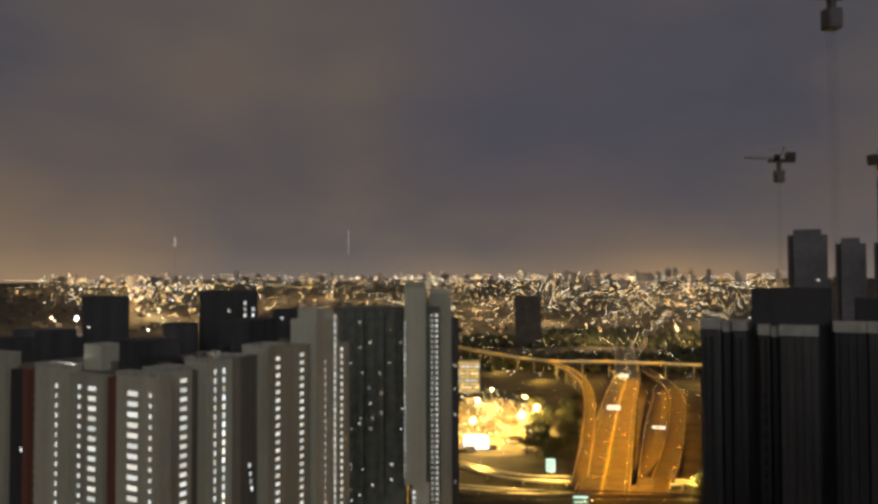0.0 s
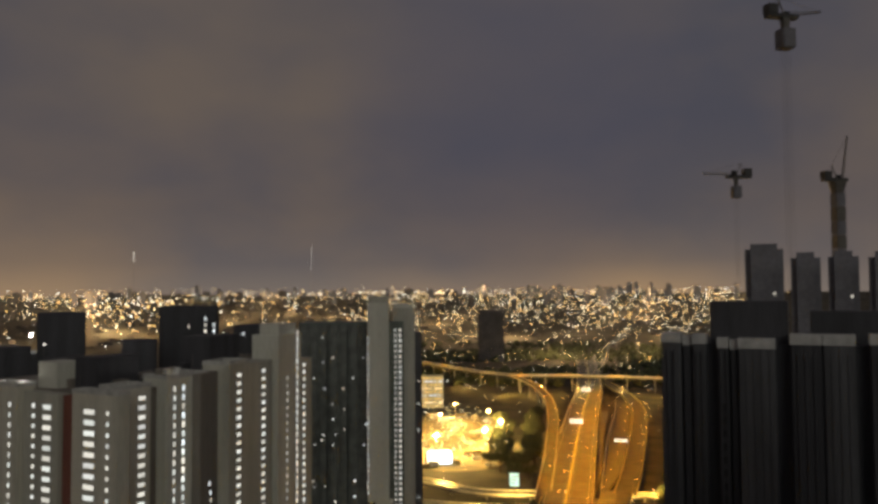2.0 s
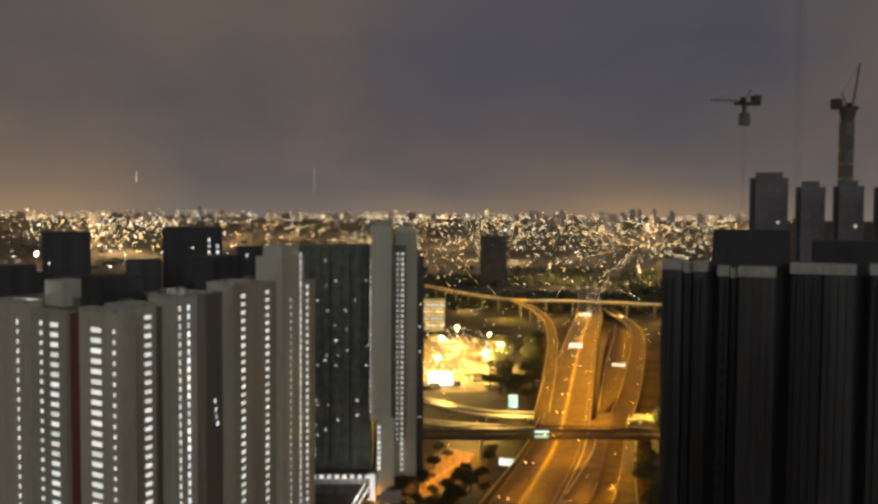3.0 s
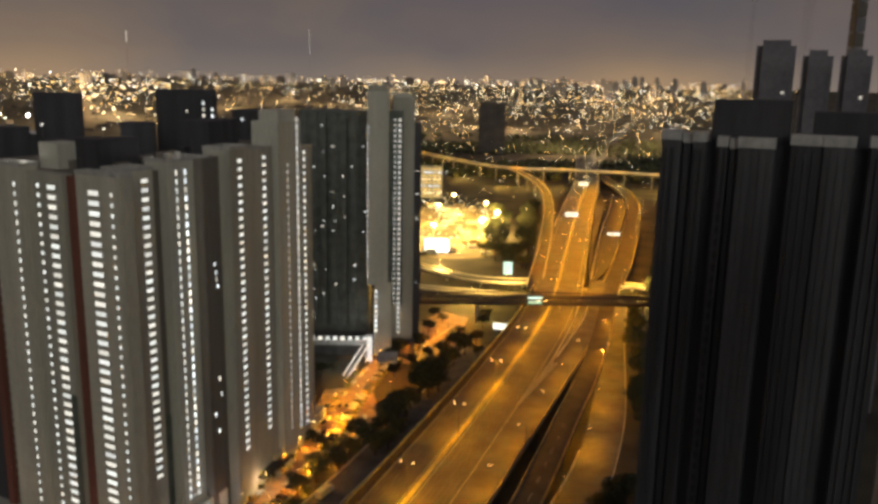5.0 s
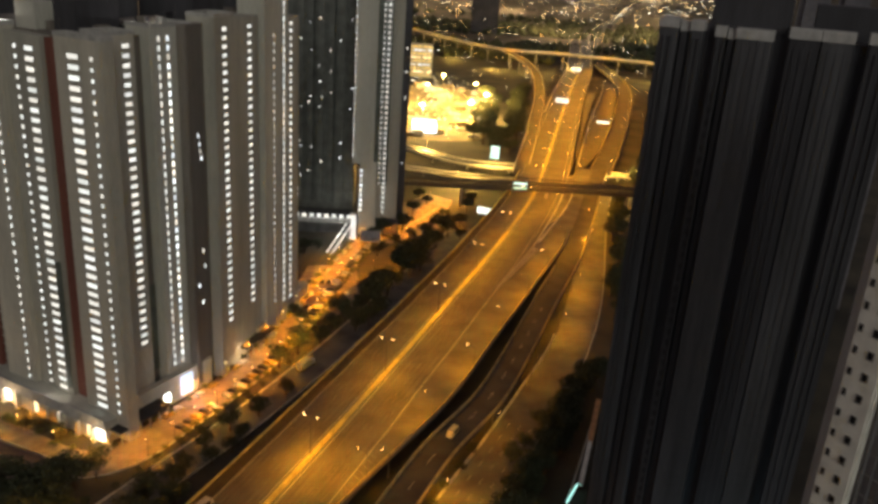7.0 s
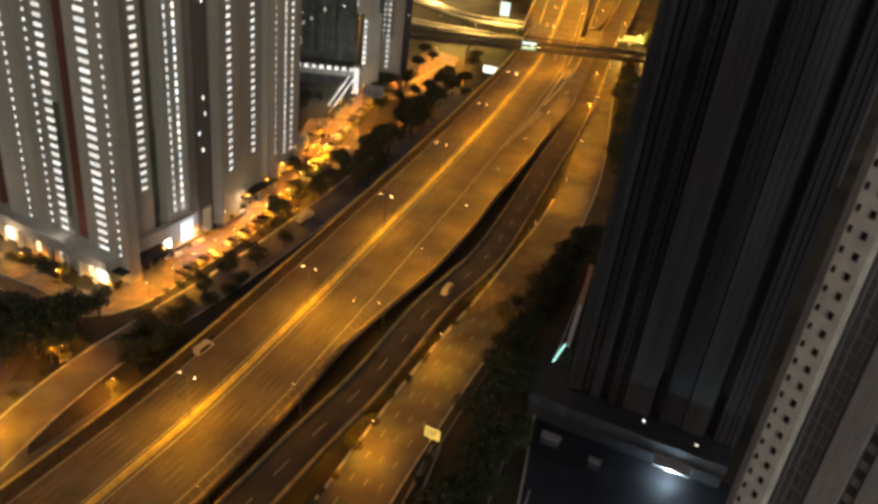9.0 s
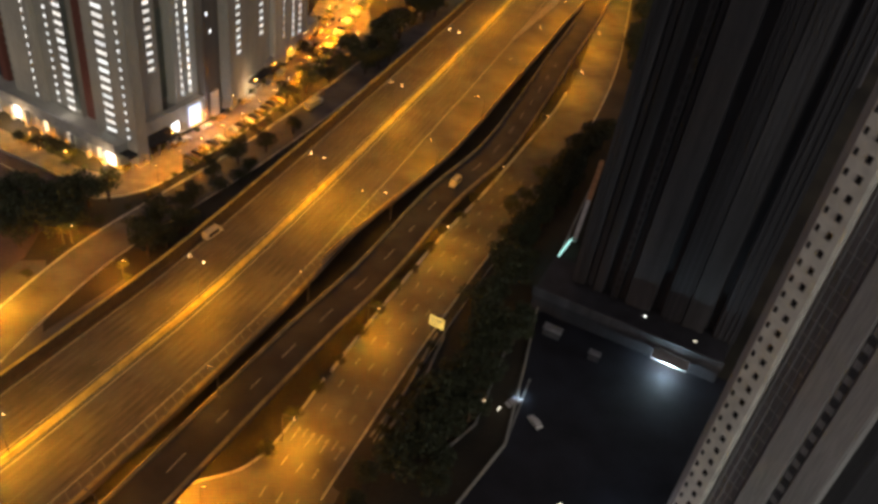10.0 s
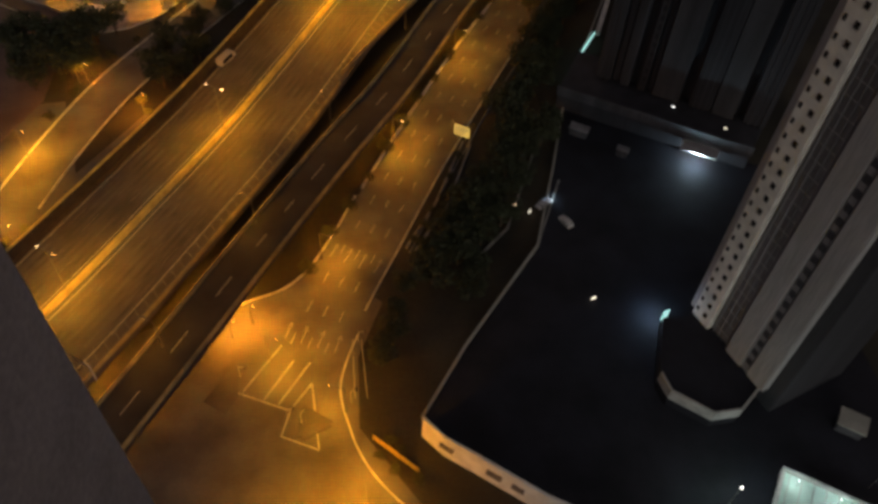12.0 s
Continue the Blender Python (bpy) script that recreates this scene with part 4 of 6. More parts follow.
def plain_tower(at, turn, w, d, h, mat, label, lights=6, houses=True, group="background towers"):
    """A far slab of flats: body, recessed bays, plant room and a few lit rooms."""
    t = thing("apartment_tower", (*at, 0), turn, label, "apartment tower", group)
    block("body", t, (-w / 2, w / 2, 0.8, d, 0, h), mat, edge=2.6 if mat is HAZE else 0.25)
    n = max(2, int(w / 7))
    for k in range(0 if mat is HAZE else n):
        x = -w / 2 + (k + 0.5) * w / n
        block("bay", t, (x - w / n * 0.36, x + w / n * 0.36, 0, 1.2, 0, h - 0.8 - (k % 2)), mat)
    if houses:
        block("roof_house", t, (-w * 0.3, w * 0.25, d * 0.3, d * 0.7, h, h + 3.5), mat)
    r = random.Random(int(h * 10 + w))
    if mat is not HAZE:
        joined_windows("unlit_window_grid", t, [(-w / 2 + (k + 0.5) * w / n, 0.0, 8 + PITCH * j, w / n * 0.4, 1.3) for k in range(n) for j in range(int((h - 12) / PITCH))], "y", CHAR)
    if lights:
        joined_windows("lit_room", t, [(-w / 2 + (r.randrange(n) + 0.5) * w / n, -0.05, h - 4 - PITCH * r.randrange(int(h / 4)), r.uniform(0.5, 1.4), r.uniform(0.7, 1.3)) for _ in range(lights)], "y", LITS)
    return t


def at_bearing(az, dist):
    return dist * math.sin(radians(az)), dist * math.cos(radians(az))


DARK_FLATS = "dark residential tower against the glowing horizon"
plain_tower(at_bearing(-23.25, 372), 23, 18.4, 16, 147.5, CHAR, DARK_FLATS, 4, False)
plain_tower(at_bearing(-15.5, 400), 15, 27, 20, 149, CHAR, DARK_FLATS, 5, False)
plain_tower(at_bearing(-18.6, 360), 18, 14, 16, 136, CHAR, DARK_FLATS, 2, False)
plain_tower(at_bearing(-27.0, 420), 27, 40, 20, 128, CHAR, DARK_FLATS, 5)
plain_tower(at_bearing(-21.0, 345), 21, 16, 14, 128, CHAR, DARK_FLATS, 2, False)
plain_tower(at_bearing(-11.3, 380), 11, 17, 16, 140.5, CHAR, DARK_FLATS, 2, False)
plain_tower(at_bearing(-26.2, 330), 26, 14, 14, 136, CHAR, DARK_FLATS, 2, False)
t = plain_tower(at_bearing(-14.2, 396), 14, 6, 8, 146.5, CHAR, "narrow dark stair tower with two lit window rows", 0, False)
joined_windows("stair_glazing", t, [(x, -0.06, 143 - PITCH * k - (2.9 if x > 0 else 0), 0.9, 1.5) for k in range(9) for x in (-1.6, 2.2)], "y", LITS)
for az, w, h, d in ((23.35, 17.4, 177, 420), (25.82, 13, 172.5, 420), (28.0, 13, 172.7, 420), (30.35, 14, 172.2, 420)):
    plain_tower(at_bearing(az, d), -az, w, 14, h, HAZE, "grey residential tower tinted for haze under a tower crane", 4, False, "construction towers")
plain_tower(at_bearing(5.2, 1800), -5, 57, 30, 114, FARGREY, "lone dark office block among city lights", 2, False)

def roof_lamp(az, dist, base, top, size, watts):
    """A white flood light on a post on a roof."""
    x, y = at_bearing(az, dist)
    m = thing("flood_light", (x, y, base), -az, "small white flood light on a roof post", "flood light", "roof lights")
    bm = bmesh.new()
    cyl(bm, 0, 0, -0.1, top - base, 0.09, 0.07, 6)
    part("post", bm, STEEL, m)
    bm = bmesh.new()
    box(bm, -size, size, -0.3, 0.3, top - base - size, top - base + size)
    bmesh.ops.bevel(bm, geom=bm.edges[:], offset=0.1, segments=2, affect="EDGES")
    part("lamp_face", bm, WHITE_GLASS, m, "white glowing lamp face")
    if watts:
        bulb(m, (0, -1.2, top - base), watts, (1.0, 0.96, 0.85), 0.3)


for row in ((27.0, 222, 143, 145.6, 0.18, 500), (28.3, 226, 143, 146, 0.22, 700), (29.4, 230, 143, 145.5, 0.16, 300), (-25.0, 424, 128, 136, 0.6, 9000), (-20.67, 349, 128, 134, 0.25, 900), (-13.9, 399.5, 130, 136, 0.22, 0), (-12.4, 379, 124, 128, 0.25, 0),
            (-24.27, 371.4, 130, 134.5, 0.25, 0), (-24.22, 371.4, 124, 127.6, 0.28, 0), (-25.6, 286, 126, 127.0, 0.22, 700), (-16.39, 272, 128.4, 129.3, 0.16, 500)):
    roof_lamp(*row)

# right-hand dark tower: grooved charcoal bays
rt = thing("apartment_tower", (56, 183, 0), -25.8, "charcoal high-rise with deep vertical bays and pale caps", "apartment tower", "dark towers")
block("core", rt, (0.8, 47, 3.2, 34, 0, 143), CHAR)
for x0, x1, y0, mat, z in ((-1.0, 3.2, 0.6, CHAR_LIGHT, 145.2), (3.6, 5.4, 1.4, CHAR, 144.6), (5.8, 8.6, 0.4, CHAR_LIGHT, 145), (11.1, 13.3, 0.4, CHAR_LIGHT, 144.2), (13.7, 15.2, 1.2, CHAR, 143.8), (15.4, 22.9, 0.0, CHAR_LIGHT, 144.2),
                           (25.9, 32, 0.2, CHAR, 145.2), (32.2, 38.3, 0.0, CHAR_LIGHT, 145.2), (41, 47, 0.4, CHAR, 145.4)):
    block("bay", rt, (x0, x1, y0, 4.5, 8, z), mat)
    bm = bmesh.new()
    box(bm, x0 - 0.08, x1 + 0.08, y0 - 0.3, 4.4, z - 2.0, z + 0.2)
    part("roof_cap", bm, PALE_CAP, rt, "pale parapet cap")
block("roof_house", rt, (9.4, 25.4, 3.6, 20, 143, 152.4), CHAR)
block("roof_house", rt, (30, 44, 12, 24, 143, 150), CHAR)
grooves(rt, "y", [(5.9, 8.5, 0.4), (11.2, 13.2, 0.4), (15.6, 22.7, 0.0), (32.4, 38.1, 0.0), (0.4, 3.0, 0.6)], 10, 141, PITCH, CHAR_LIGHT, 0.04)
for x in (0.2, 1.6, 6.4, 7.6, 11.5, 12.7, 16.6, 18.2, 19.8, 21.4, 27.0, 28.6, 30.2, 33.4, 35.0, 36.6, 42.4, 44.2, 45.6):
    block("rib", rt, (x, x + 0.45, -0.22, 1.0, 8, 141.5), CHAR_LIGHT)
joined_windows("unlit_window_grid", rt, [(x, y, 12 + PITCH * k, w, 1.5) for k in range(42) for x, y, w in ((12.2, 0.4, 1.3),)], "y", CHAR)
rtp = thing("podium", (56, 183, 0), -25.8, "grey podium below the dark tower with lit entrance", "podium")
block("hall", rtp, (-9, 46, -8.5, 10, 0, 7.6), CHAR)
block("fascia", rtp, (-9.3, 46.3, -9.2, -8.5, 5.4, 8.4), CHAR_LIGHT)
bm = bmesh.new()
box(bm, 28, 38, -13, -8.9, 3.6, 4.1)
part("entrance_canopy", bm, CAP, rtp)
bm = bmesh.new()
box(bm, 28.5, 37.5, -9.05, -8.8, 0.6, 3.2)
part("entrance_glass", bm, WHITE_GLASS, rtp, "white lit entrance")
bulb(rtp, (33, -13.8, 3.4), 2400, (0.62, 0.9, 1.0), 0.3)
for x, y in ((22, -2), (37, -4)):
    bm = bmesh.new()
    box(bm, x, x + 0.8, y, y + 0.3, 7.6, 7.9)
    part("roof_lamp", bm, BOARD_GLASS, rtp, "small white roof lamp")

# near right tower: cream strip with small windows
wt = thing("apartment_tower", (66, 104, 0), -63.9, "grey high-rise with cream stair strip and paired small windows", "apartment tower", "dark towers")
block("core", wt, (0.6, 26, 2.4, 24, 0, 150), CHAR)
block("wing", wt, (0.2, 5.6, 0.0, 6, 6, 150), CREAM, "cream tiled stair strip")
block("wing", wt, (-1.8, 0.2, 1.2, 8, 6, 149), TAUPE)
block("wing", wt, (5.6, 11.4, 1.4, 6, 6, 149), UMBER)
block("wing", wt, (11.4, 16.3, 0.2, 6, 6, 150), TAUPE)
block("wing", wt, (16.3, 18.3, 0.55, 6, 6, 149.6), UMBER)
block("wing", wt, (18.3, 23.2, 0.2, 6, 6, 150), TAUPE)
for k in range(4):
    block("rib", wt, (6.2 + k * 1.4, 6.6 + k * 1.4, 0.9, 1.5, 6, 149), UMBER)
small, large = window_mesh(0.5, 0.95, PANE_DARK, "y"), window_mesh(0.85, 1.1, PANE_DARK, "y")
for k in range(41):
    window_unit(small, wt, (1.15, 0.0, 9.0 + 3.45 * k))
    window_unit(large, wt, (3.6, 0.0, 9.0 + 3.45 * k))
grooves(wt, "y", [(5.8, 11.3, 1.4)], 8, 148, 3.45, TAUPE, 0.12)
joined_windows("unlit_window_grid", wt, [(17.3, 0.52, 9.5 + 3.45 * k, 1.4, 1.7) for k in range(41)], "y", CHAR)
wp = thing("podium", (66, 104, 0), -63.9, "low cream-walled podium at the tower foot", "podium")
bm = bmesh.new()
ring = []
for x, y in ((59.5, 102.5), (56.0, 87.9), (57.3, 83.5), (65.3, 78.3), (71.3, 79.2), (76, 84), (72, 104)):
    q = wp.matrix_basis.inverted() @ Vector((x, y, 0))
    ring.append((q.x, q.y))
top = [bm.verts.new((x, y, 5.6)) for x, y in ring]
low = [bm.verts.new((x, y, 0)) for x, y in ring]
bm.faces.new(top)
bm.faces.new(low[::-1])
for k in range(len(ring)):
    j = (k + 1) % len(ring)
    bm.faces.new((low[k], low[j], top[j], top[k]))
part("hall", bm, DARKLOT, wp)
bm = bmesh.new()
for a, b in zip(ring[1:5], ring[2:6]):
    d = Vector((b[0] - a[0], b[1] - a[1], 0)).normalized()
    n = Vector((d.y, -d.x, 0)) * 0.25
    q = [bm.verts.new((*(Vector((*c, 0)) + k * n).xy, z)) for c in (a, b) for k in (-1, 1) for z in (3.2, 6.4)]
    for f in ((0, 1, 5, 4), (2, 6, 7, 3), (1, 3, 7, 5), (0, 2, 3, 1), (4, 5, 7, 6), (0, 4, 6, 2)):
        bm.faces.new([q[i] for i in f])
part("parapet_band", bm, CAP, wp, "grey-white parapet band")
bm = bmesh.new()
box(bm, -3.4, -3.1, -4.6, -3.0, 1.0, 4.2)
part("entrance_light", bm, CYAN_GLASS, wp, "pale blue entrance light")
bulb(wp, (-5, -4.5, 3.5), 900, (0.5, 0.75, 1.0), 0.4)

# ---------- own building: ledge below the lens and plain wall behind ----------
PLASTER = material("wing_plaster", (0.49, 0.49, 0.55), 0.8, vary=0.12, scale=0.6, fine=8)
own = thing("building", (0, 0, 0), 0, "grey rendered wing of the building that holds the viewpoint", "building")
bm = bmesh.new()
box(bm, -18, 18, -8, -1.2, 0, 162)
part("wall", bm, CHAR_LIGHT, own)
bm = bmesh.new()
corner = [(-5.4, 7.2), (-7.95, 7.5), (-8.6, -1.4), (-5.6, -1.4)]
top = [bm.verts.new((x, y, 162)) for x, y in corner]
low = [bm.verts.new((x, y, 0)) for x, y in corner]
bm.faces.new(top)
for k in range(4):
    bm.faces.new((low[k], low[(k + 1) % 4], top[(k + 1) % 4], top[k]))
bmesh.ops.bevel(bm, geom=[e for e in bm.edges if abs(e.verts[0].co.z - e.verts[1].co.z) > 5], offset=0.05, segments=2, affect="EDGES")
part("fin_wall", bm, PLASTER, own, "smooth grey projecting wall")

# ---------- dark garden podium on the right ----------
patch("pavement", [(5, 80), (15, 98), (34, 127), (41, 155), (47, 180), (100, 156), (110, 60), (60, 20), (32, 60), (19, 66), (10, 74)], 0.12, DARKLOT, "paved garden court coloured near black as unlit")
bm = bmesh.new()
edge = [(10, 74), (5, 80), (15, 98), (34, 127), (41, 155), (46, 177), (55, 203), (78, 264)]
for a, b in zip(edge, edge[1:]):
    bar(bm, (*a, 0.9), (*b, 0.9), 0.3)
tagged(part("wall_garden", bm, GREY, None), "low grey boundary wall of the garden court", "wall", kind="structure")
bm = bmesh.new()
for a, b in zip([(5, 76.4), (9.4, 72), (16, 68), (28.5, 60)], [(9.4, 72), (16, 68), (28.5, 60), (46, 52)]):
    d = Vector((b[0] - a[0], b[1] - a[1], 0)).normalized()
    n = Vector((d.y, -d.x, 0)) * 0.25
    q = [bm.verts.new((*(Vector((*p, 0)) + s * n).xy, z)) for p in (a, b) for s in (-1, 1) for z in (0, 8.0)]
    for f in ((0, 1, 5, 4), (2, 6, 7, 3), (1, 3, 7, 5), (0, 2, 3, 1), (4, 5, 7, 6)):
        bm.faces.new([q[i] for i in f])
tagged(part("wall_cream", bm, CREAM, None), "cream rendered boundary wall at the corner", "wall", kind="structure")
bm = bmesh.new()
for a, b in (((48.5, 188, 2.4), (54, 201, 2.4)), ((54, 201, 2.4), (60, 212, 2.4))):
    bar(bm, a, b, 0.26)
teal = thing("hoarding", (0, 0, 0), 0, "teal and white lit hoarding along the wall", "hoarding")
part("panel", bm, CYAN_GLASS, teal, "faintly lit teal panel")
bm = bmesh.new()
bar(bm, (61, 212, 2.2), (69, 236, 2.2), 0.7)
part("panel", bm, CREAM, teal, "white panel")
bm = bmesh.new()
bar(bm, (69, 236, 2.2), (78, 264, 2.2), 0.9)
part("panel", bm, material("orange_hoarding", (0.6, 0.3, 0.12), 0.6), teal, "orange panel")

CANOPY = material("teal_glass_roof", (0.45, 0.62, 0.56), 0.35, vary=0.15, scale=0.3, bump=0.02)
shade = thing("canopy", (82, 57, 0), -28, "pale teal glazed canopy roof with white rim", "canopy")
bm = bmesh.new()
box(bm, -9, 12, -8, 5, 5.6, 5.9)
part("roof_glass", bm, CANOPY, shade)
bm = bmesh.new()
box(bm, -9.6, 12.6, 5, 5.8, 5.3, 6.3)
box(bm, -9.8, -9, -8, 5, 5.3, 6.3)
part("rim", bm, CAP, shade, "white rim beam")
for x in (-7, 1, 9):
    for y in (-6, 3):
        bm = bmesh.new()
        cyl(bm, x, y, 0, 5.6, 0.2)
        part("post", bm, STEEL, shade)
for k in range(9):
    bm = bmesh.new()
    box(bm, -8 + k * 2.4, -7.85 + k * 2.4, -8, 5, 5.9, 6.05)
    part("glazing_bar", bm, CAP, shade)
# posts with bulbs added above the roof to brighten its glass
for x, y in ((-6.5, 3.2), (1.5, 3.2), (9, 3.2), (4, -4)):
    bm = bmesh.new()
    cyl(bm, x, y, 5.9, 7.6, 0.05, 0.05, 6)
    post = part("lamp_post", bm, STEEL, shade)
    bm = bmesh.new()
    cyl(bm, x, y, 7.6, 7.75, 0.14, 0.1, 8)
    part("lamp_glass", bm, WHITE_GLASS, post, "added lamp that brightens the canopy roof")
    bulb(shade, (x, y, 8.0), 330, (0.8, 1.0, 0.93), 0.3)
court_lamp = thing("garden_lamp", (65.6, 61.2, 0), 0, "cool white garden lamp by the canopy", "lamp")
bm = bmesh.new()
cyl(bm, 0, 0, 0, 8.6, 0.1, 0.08, 8)
part("pole", bm, STEEL, court_lamp)
bm = bmesh.new()
cyl(bm, 0, 0, 8.6, 9.0, 0.24, 0.2, 8)
part("lamp_head", bm, WHITE_GLASS, court_lamp)
copy_thing(court_lamp, pose(95.5, 64.5, 0))
bulb(court_lamp, (0.9, 0.4, 9.3), 1500, (0.72, 1.0, 0.9), 0.5)
kiosk = thing("kiosk", (96, 78, 0), -30, "small pale roofed kiosk in the dark court", "kiosk")
bm = bmesh.new()
box(bm, -2.6, 2.6, -2, 2, 0, 3)
part("body", bm, CHAR_LIGHT, kiosk)
bm = bmesh.new()
box(bm, -3, 3, -2.4, 2.4, 3, 3.3)
part("roof", bm, GREY, kiosk)

for x, y, a, glass, label in ((37, 142, 20, BLUE_GLASS, "small blue light box by the garden wall"), (33, 138, 60, BOARD_GLASS, "small white light box by the garden wall"), (29, 140, 10, SHOP_GLASS, "small warm light box by the garden wall"), (45.6, 110.9, 30, BOARD_GLASS, "small white light box in the dark court")):
    s = thing("light_box", (x, y, 0.1), a, label, "light box")
    bm = bmesh.new()
    box(bm, -0.08, 0.08, -0.08, 0.08, 0, 1.2)
    part("post", bm, STEEL, s)
    bm = bmesh.new()
    box(bm, -0.6, 0.6, -0.15, 0.15, 0.8, 1.3)
    part("lamp_face", bm, glass, s)
for x, y, w, d in ((52.4, 180.4, 3.4, 2.2), (49.6, 168.2, 5.0, 2.4), (60.5, 160.0, 3.0, 1.6)):
    hut = thing("shed", (x, y, 0.1), -26, "small grey flat-roofed shed in the dark court", "shed", "court sheds")
    bm = bmesh.new()
    box(bm, -w / 2, w / 2, -d / 2, d / 2, 0, 2.4)
    part("body", bm, CHAR_LIGHT, hut)
    bm = bmesh.new()
    box(bm, -w / 2 - 0.25, w / 2 + 0.25, -d / 2 - 0.25, d / 2 + 0.25, 2.4, 2.6)
    part("roof", bm, UMBER, hut)
for a, b in (((8.6, 72.6), (11.2, 70.8)), ((17.6, 66.8), (20.4, 65.0)), ((22.4, 63.8), (24.6, 62.4))):
    bm = bmesh.new()
    bar(bm, (a[0] - 0.2, a[1] - 0.3, 4.6), (b[0] - 0.2, b[1] - 0.3, 4.6), 0.5)
    tagged(part("trim", bm, SHADE, None), "dark recessed panel in the cream boundary wall", "wall panel", kind="structure")
bm = bmesh.new()
for a, b in (((27, 133), (16, 120)), ((27, 133), (36, 160)), ((42, 150), (34, 127))):
    bar(bm, (*a, 0.3), (*b, 0.3), 0.25)
tagged(part("kerb", bm, PIER, None), "low grey kerb edging the dark garden path", "kerb", kind="structure")

# ---------- footbridge across the expressway ----------
fb = thing("footbridge", (0, 511, 0), 0, "dark steel truss footbridge over the expressway", "footbridge")
bm = bmesh.new()
box(bm, -22, 160, -2.4, 2.4, 13.6, 15.0)
part("deck", bm, TRUSS, fb)
for y in (-2.2, 2.2):
    bm = bmesh.new()
    for z, r in ((15.2, 0.6), (18.6, 0.55)):
        bar(bm, (-22, y, z), (160, y, z), r)
    for k in range(31):
        x = -22 + k * 5.9
        bar(bm, (x, y, 15.2), (x, y, 18.6), 0.18)
        if k < 30:
            bar(bm, (x, y, 15.2 + 3.4 * (k % 2)), (x + 5.9, y, 18.6 - 3.4 * (k % 2)), 0.16)
    part("truss", bm, TRUSS, fb)
bm = bmesh.new()
sweep(bm, [Vector((x, 0, 18.8 + 3.2 * (1 - ((x - 69) / 91) ** 2))) for x in range(-22, 161, 7)], slab(-0.4, 0.4, -0.35, 0.35))
part("arch_roof", bm, TRUSS, fb)
for x in (-14, 40, 96, 150):
    bm = bmesh.new()
    cyl(bm, x, 0, 0, 14.4, 1.0, 1.0, 12)
    part("pier", bm, PIER, fb)
sign = thing("road_sign", (78, 508.3, 15), 0, "glowing green overhead direction sign", "road sign")
bm = bmesh.new()
box(bm, -4.5, 4.5, -0.2, 0.2, 0.0, 1.5)
part("board", bm, GREEN_GLASS, sign, "glowing green board")
bm = bmesh.new()
box(bm, -4.5, 4.5, -0.2, 0.2, 3.2, 4.3)
part("board", bm, CYAN_GLASS, sign, "pale cyan board")
bm = bmesh.new()
for z in (0.45, 1.0):
    box(bm, -3.6, 1.2 + z, -0.26, -0.2, z - 0.1, z + 0.1)
part("lettering", bm, LIT, sign)


def gantry_sign(x, y, z, turn, w, h, up, label, glass):
    s = thing("road_sign", (x, y, z), turn, label, "road sign")
    bm = bmesh.new()
    for q in (-w * 0.3, w * 0.3):
        cyl(bm, q, 0, 0, up + h, 0.14, 0.14, 8)
    part("post", bm, STEEL, s)
    bm = bmesh.new()
    box(bm, -w / 2, w / 2, -0.25, -0.12, up, up + h)
    part("board", bm, glass, s, "sign board")
    bm = bmesh.new()
    for k in range(3):
        box(bm, -w * 0.4, w * (0.1 + 0.13 * k), -0.29, -0.25, up + h * (0.2 + 0.25 * k), up + h * (0.3 + 0.25 * k))
    part("lettering", bm, PAINT, s)
    return s


BOARD = material("pale_yellow_paint", (0.85, 0.75, 0.35), 0.5, vary=0.1)
gantry_sign(16.5, 164, 0.1, -28, 4.6, 3.6, 2.6, "yellow-lit rectangular road sign on two posts", YELLOW_GLASS)
gantry_sign(54, 486, 0.1, -20, 10, 4, 4, "white glowing roadside sign board", BOARD_GLASS)
gantry_sign(171, 880, DECK, -12, 14, 5, 3, "bright overhead sign gantry on the expressway", BOARD_GLASS)
gantry_sign(240, 1160, DECK, -12, 13, 5, 3, "bright overhead sign gantry on the expressway", BOARD_GLASS)
gantry_sign(192, 772, DECK, -12, 12, 2.4, 3, "bright overhead sign gantry on the slip road", BOARD_GLASS)
gantry_sign(75, 640, 0.1, -8, 7, 10, 3, "upright cyan-white lit billboard", CYAN_GLASS)


# ---------- flood-lit works yard ----------
yard = thing("works_yard", (45, 850, 0), 0, "flood-lit construction yard with cabins and machines", "works yard")
YARD_SAND = material("yard_sand", (0.24, 0.19, 0.10), 0.9, vary=0.4, scale=0.06, fine=1)
bm = bmesh.new()
n = 40
for k in range(n):
    a = 2 * math.pi * k / n
    bm.verts.new((-8 + 64 * math.cos(a) * (1 + 0.12 * math.sin(3 * a)), 20 + 180 * math.sin(a) * (1 + 0.1 * math.cos(2 * a)), 0.25))
bm.faces.new(bm.verts[:])
part("yard_floor", bm, YARD_SAND, yard)
r = random.Random(11)
for k in range(46):
    x, y = r.uniform(-55, 45), r.uniform(-130, 170)
    bm = bmesh.new()
    w, d, h = r.uniform(5, 14), r.uniform(3, 7), r.uniform(2.4, 5)
    box(bm, x - w / 2, x + w / 2, y - d / 2, y + d / 2, 0.2, h)
    box(bm, x - w / 2 - 0.3, x + w / 2 + 0.3, y - d / 2 - 0.3, y + d / 2 + 0.3, h, h + 0.25)
    part("cabin", bm, (BEIGE, YARD_SAND, GREY)[k % 3], yard)
verts, faces = [], []
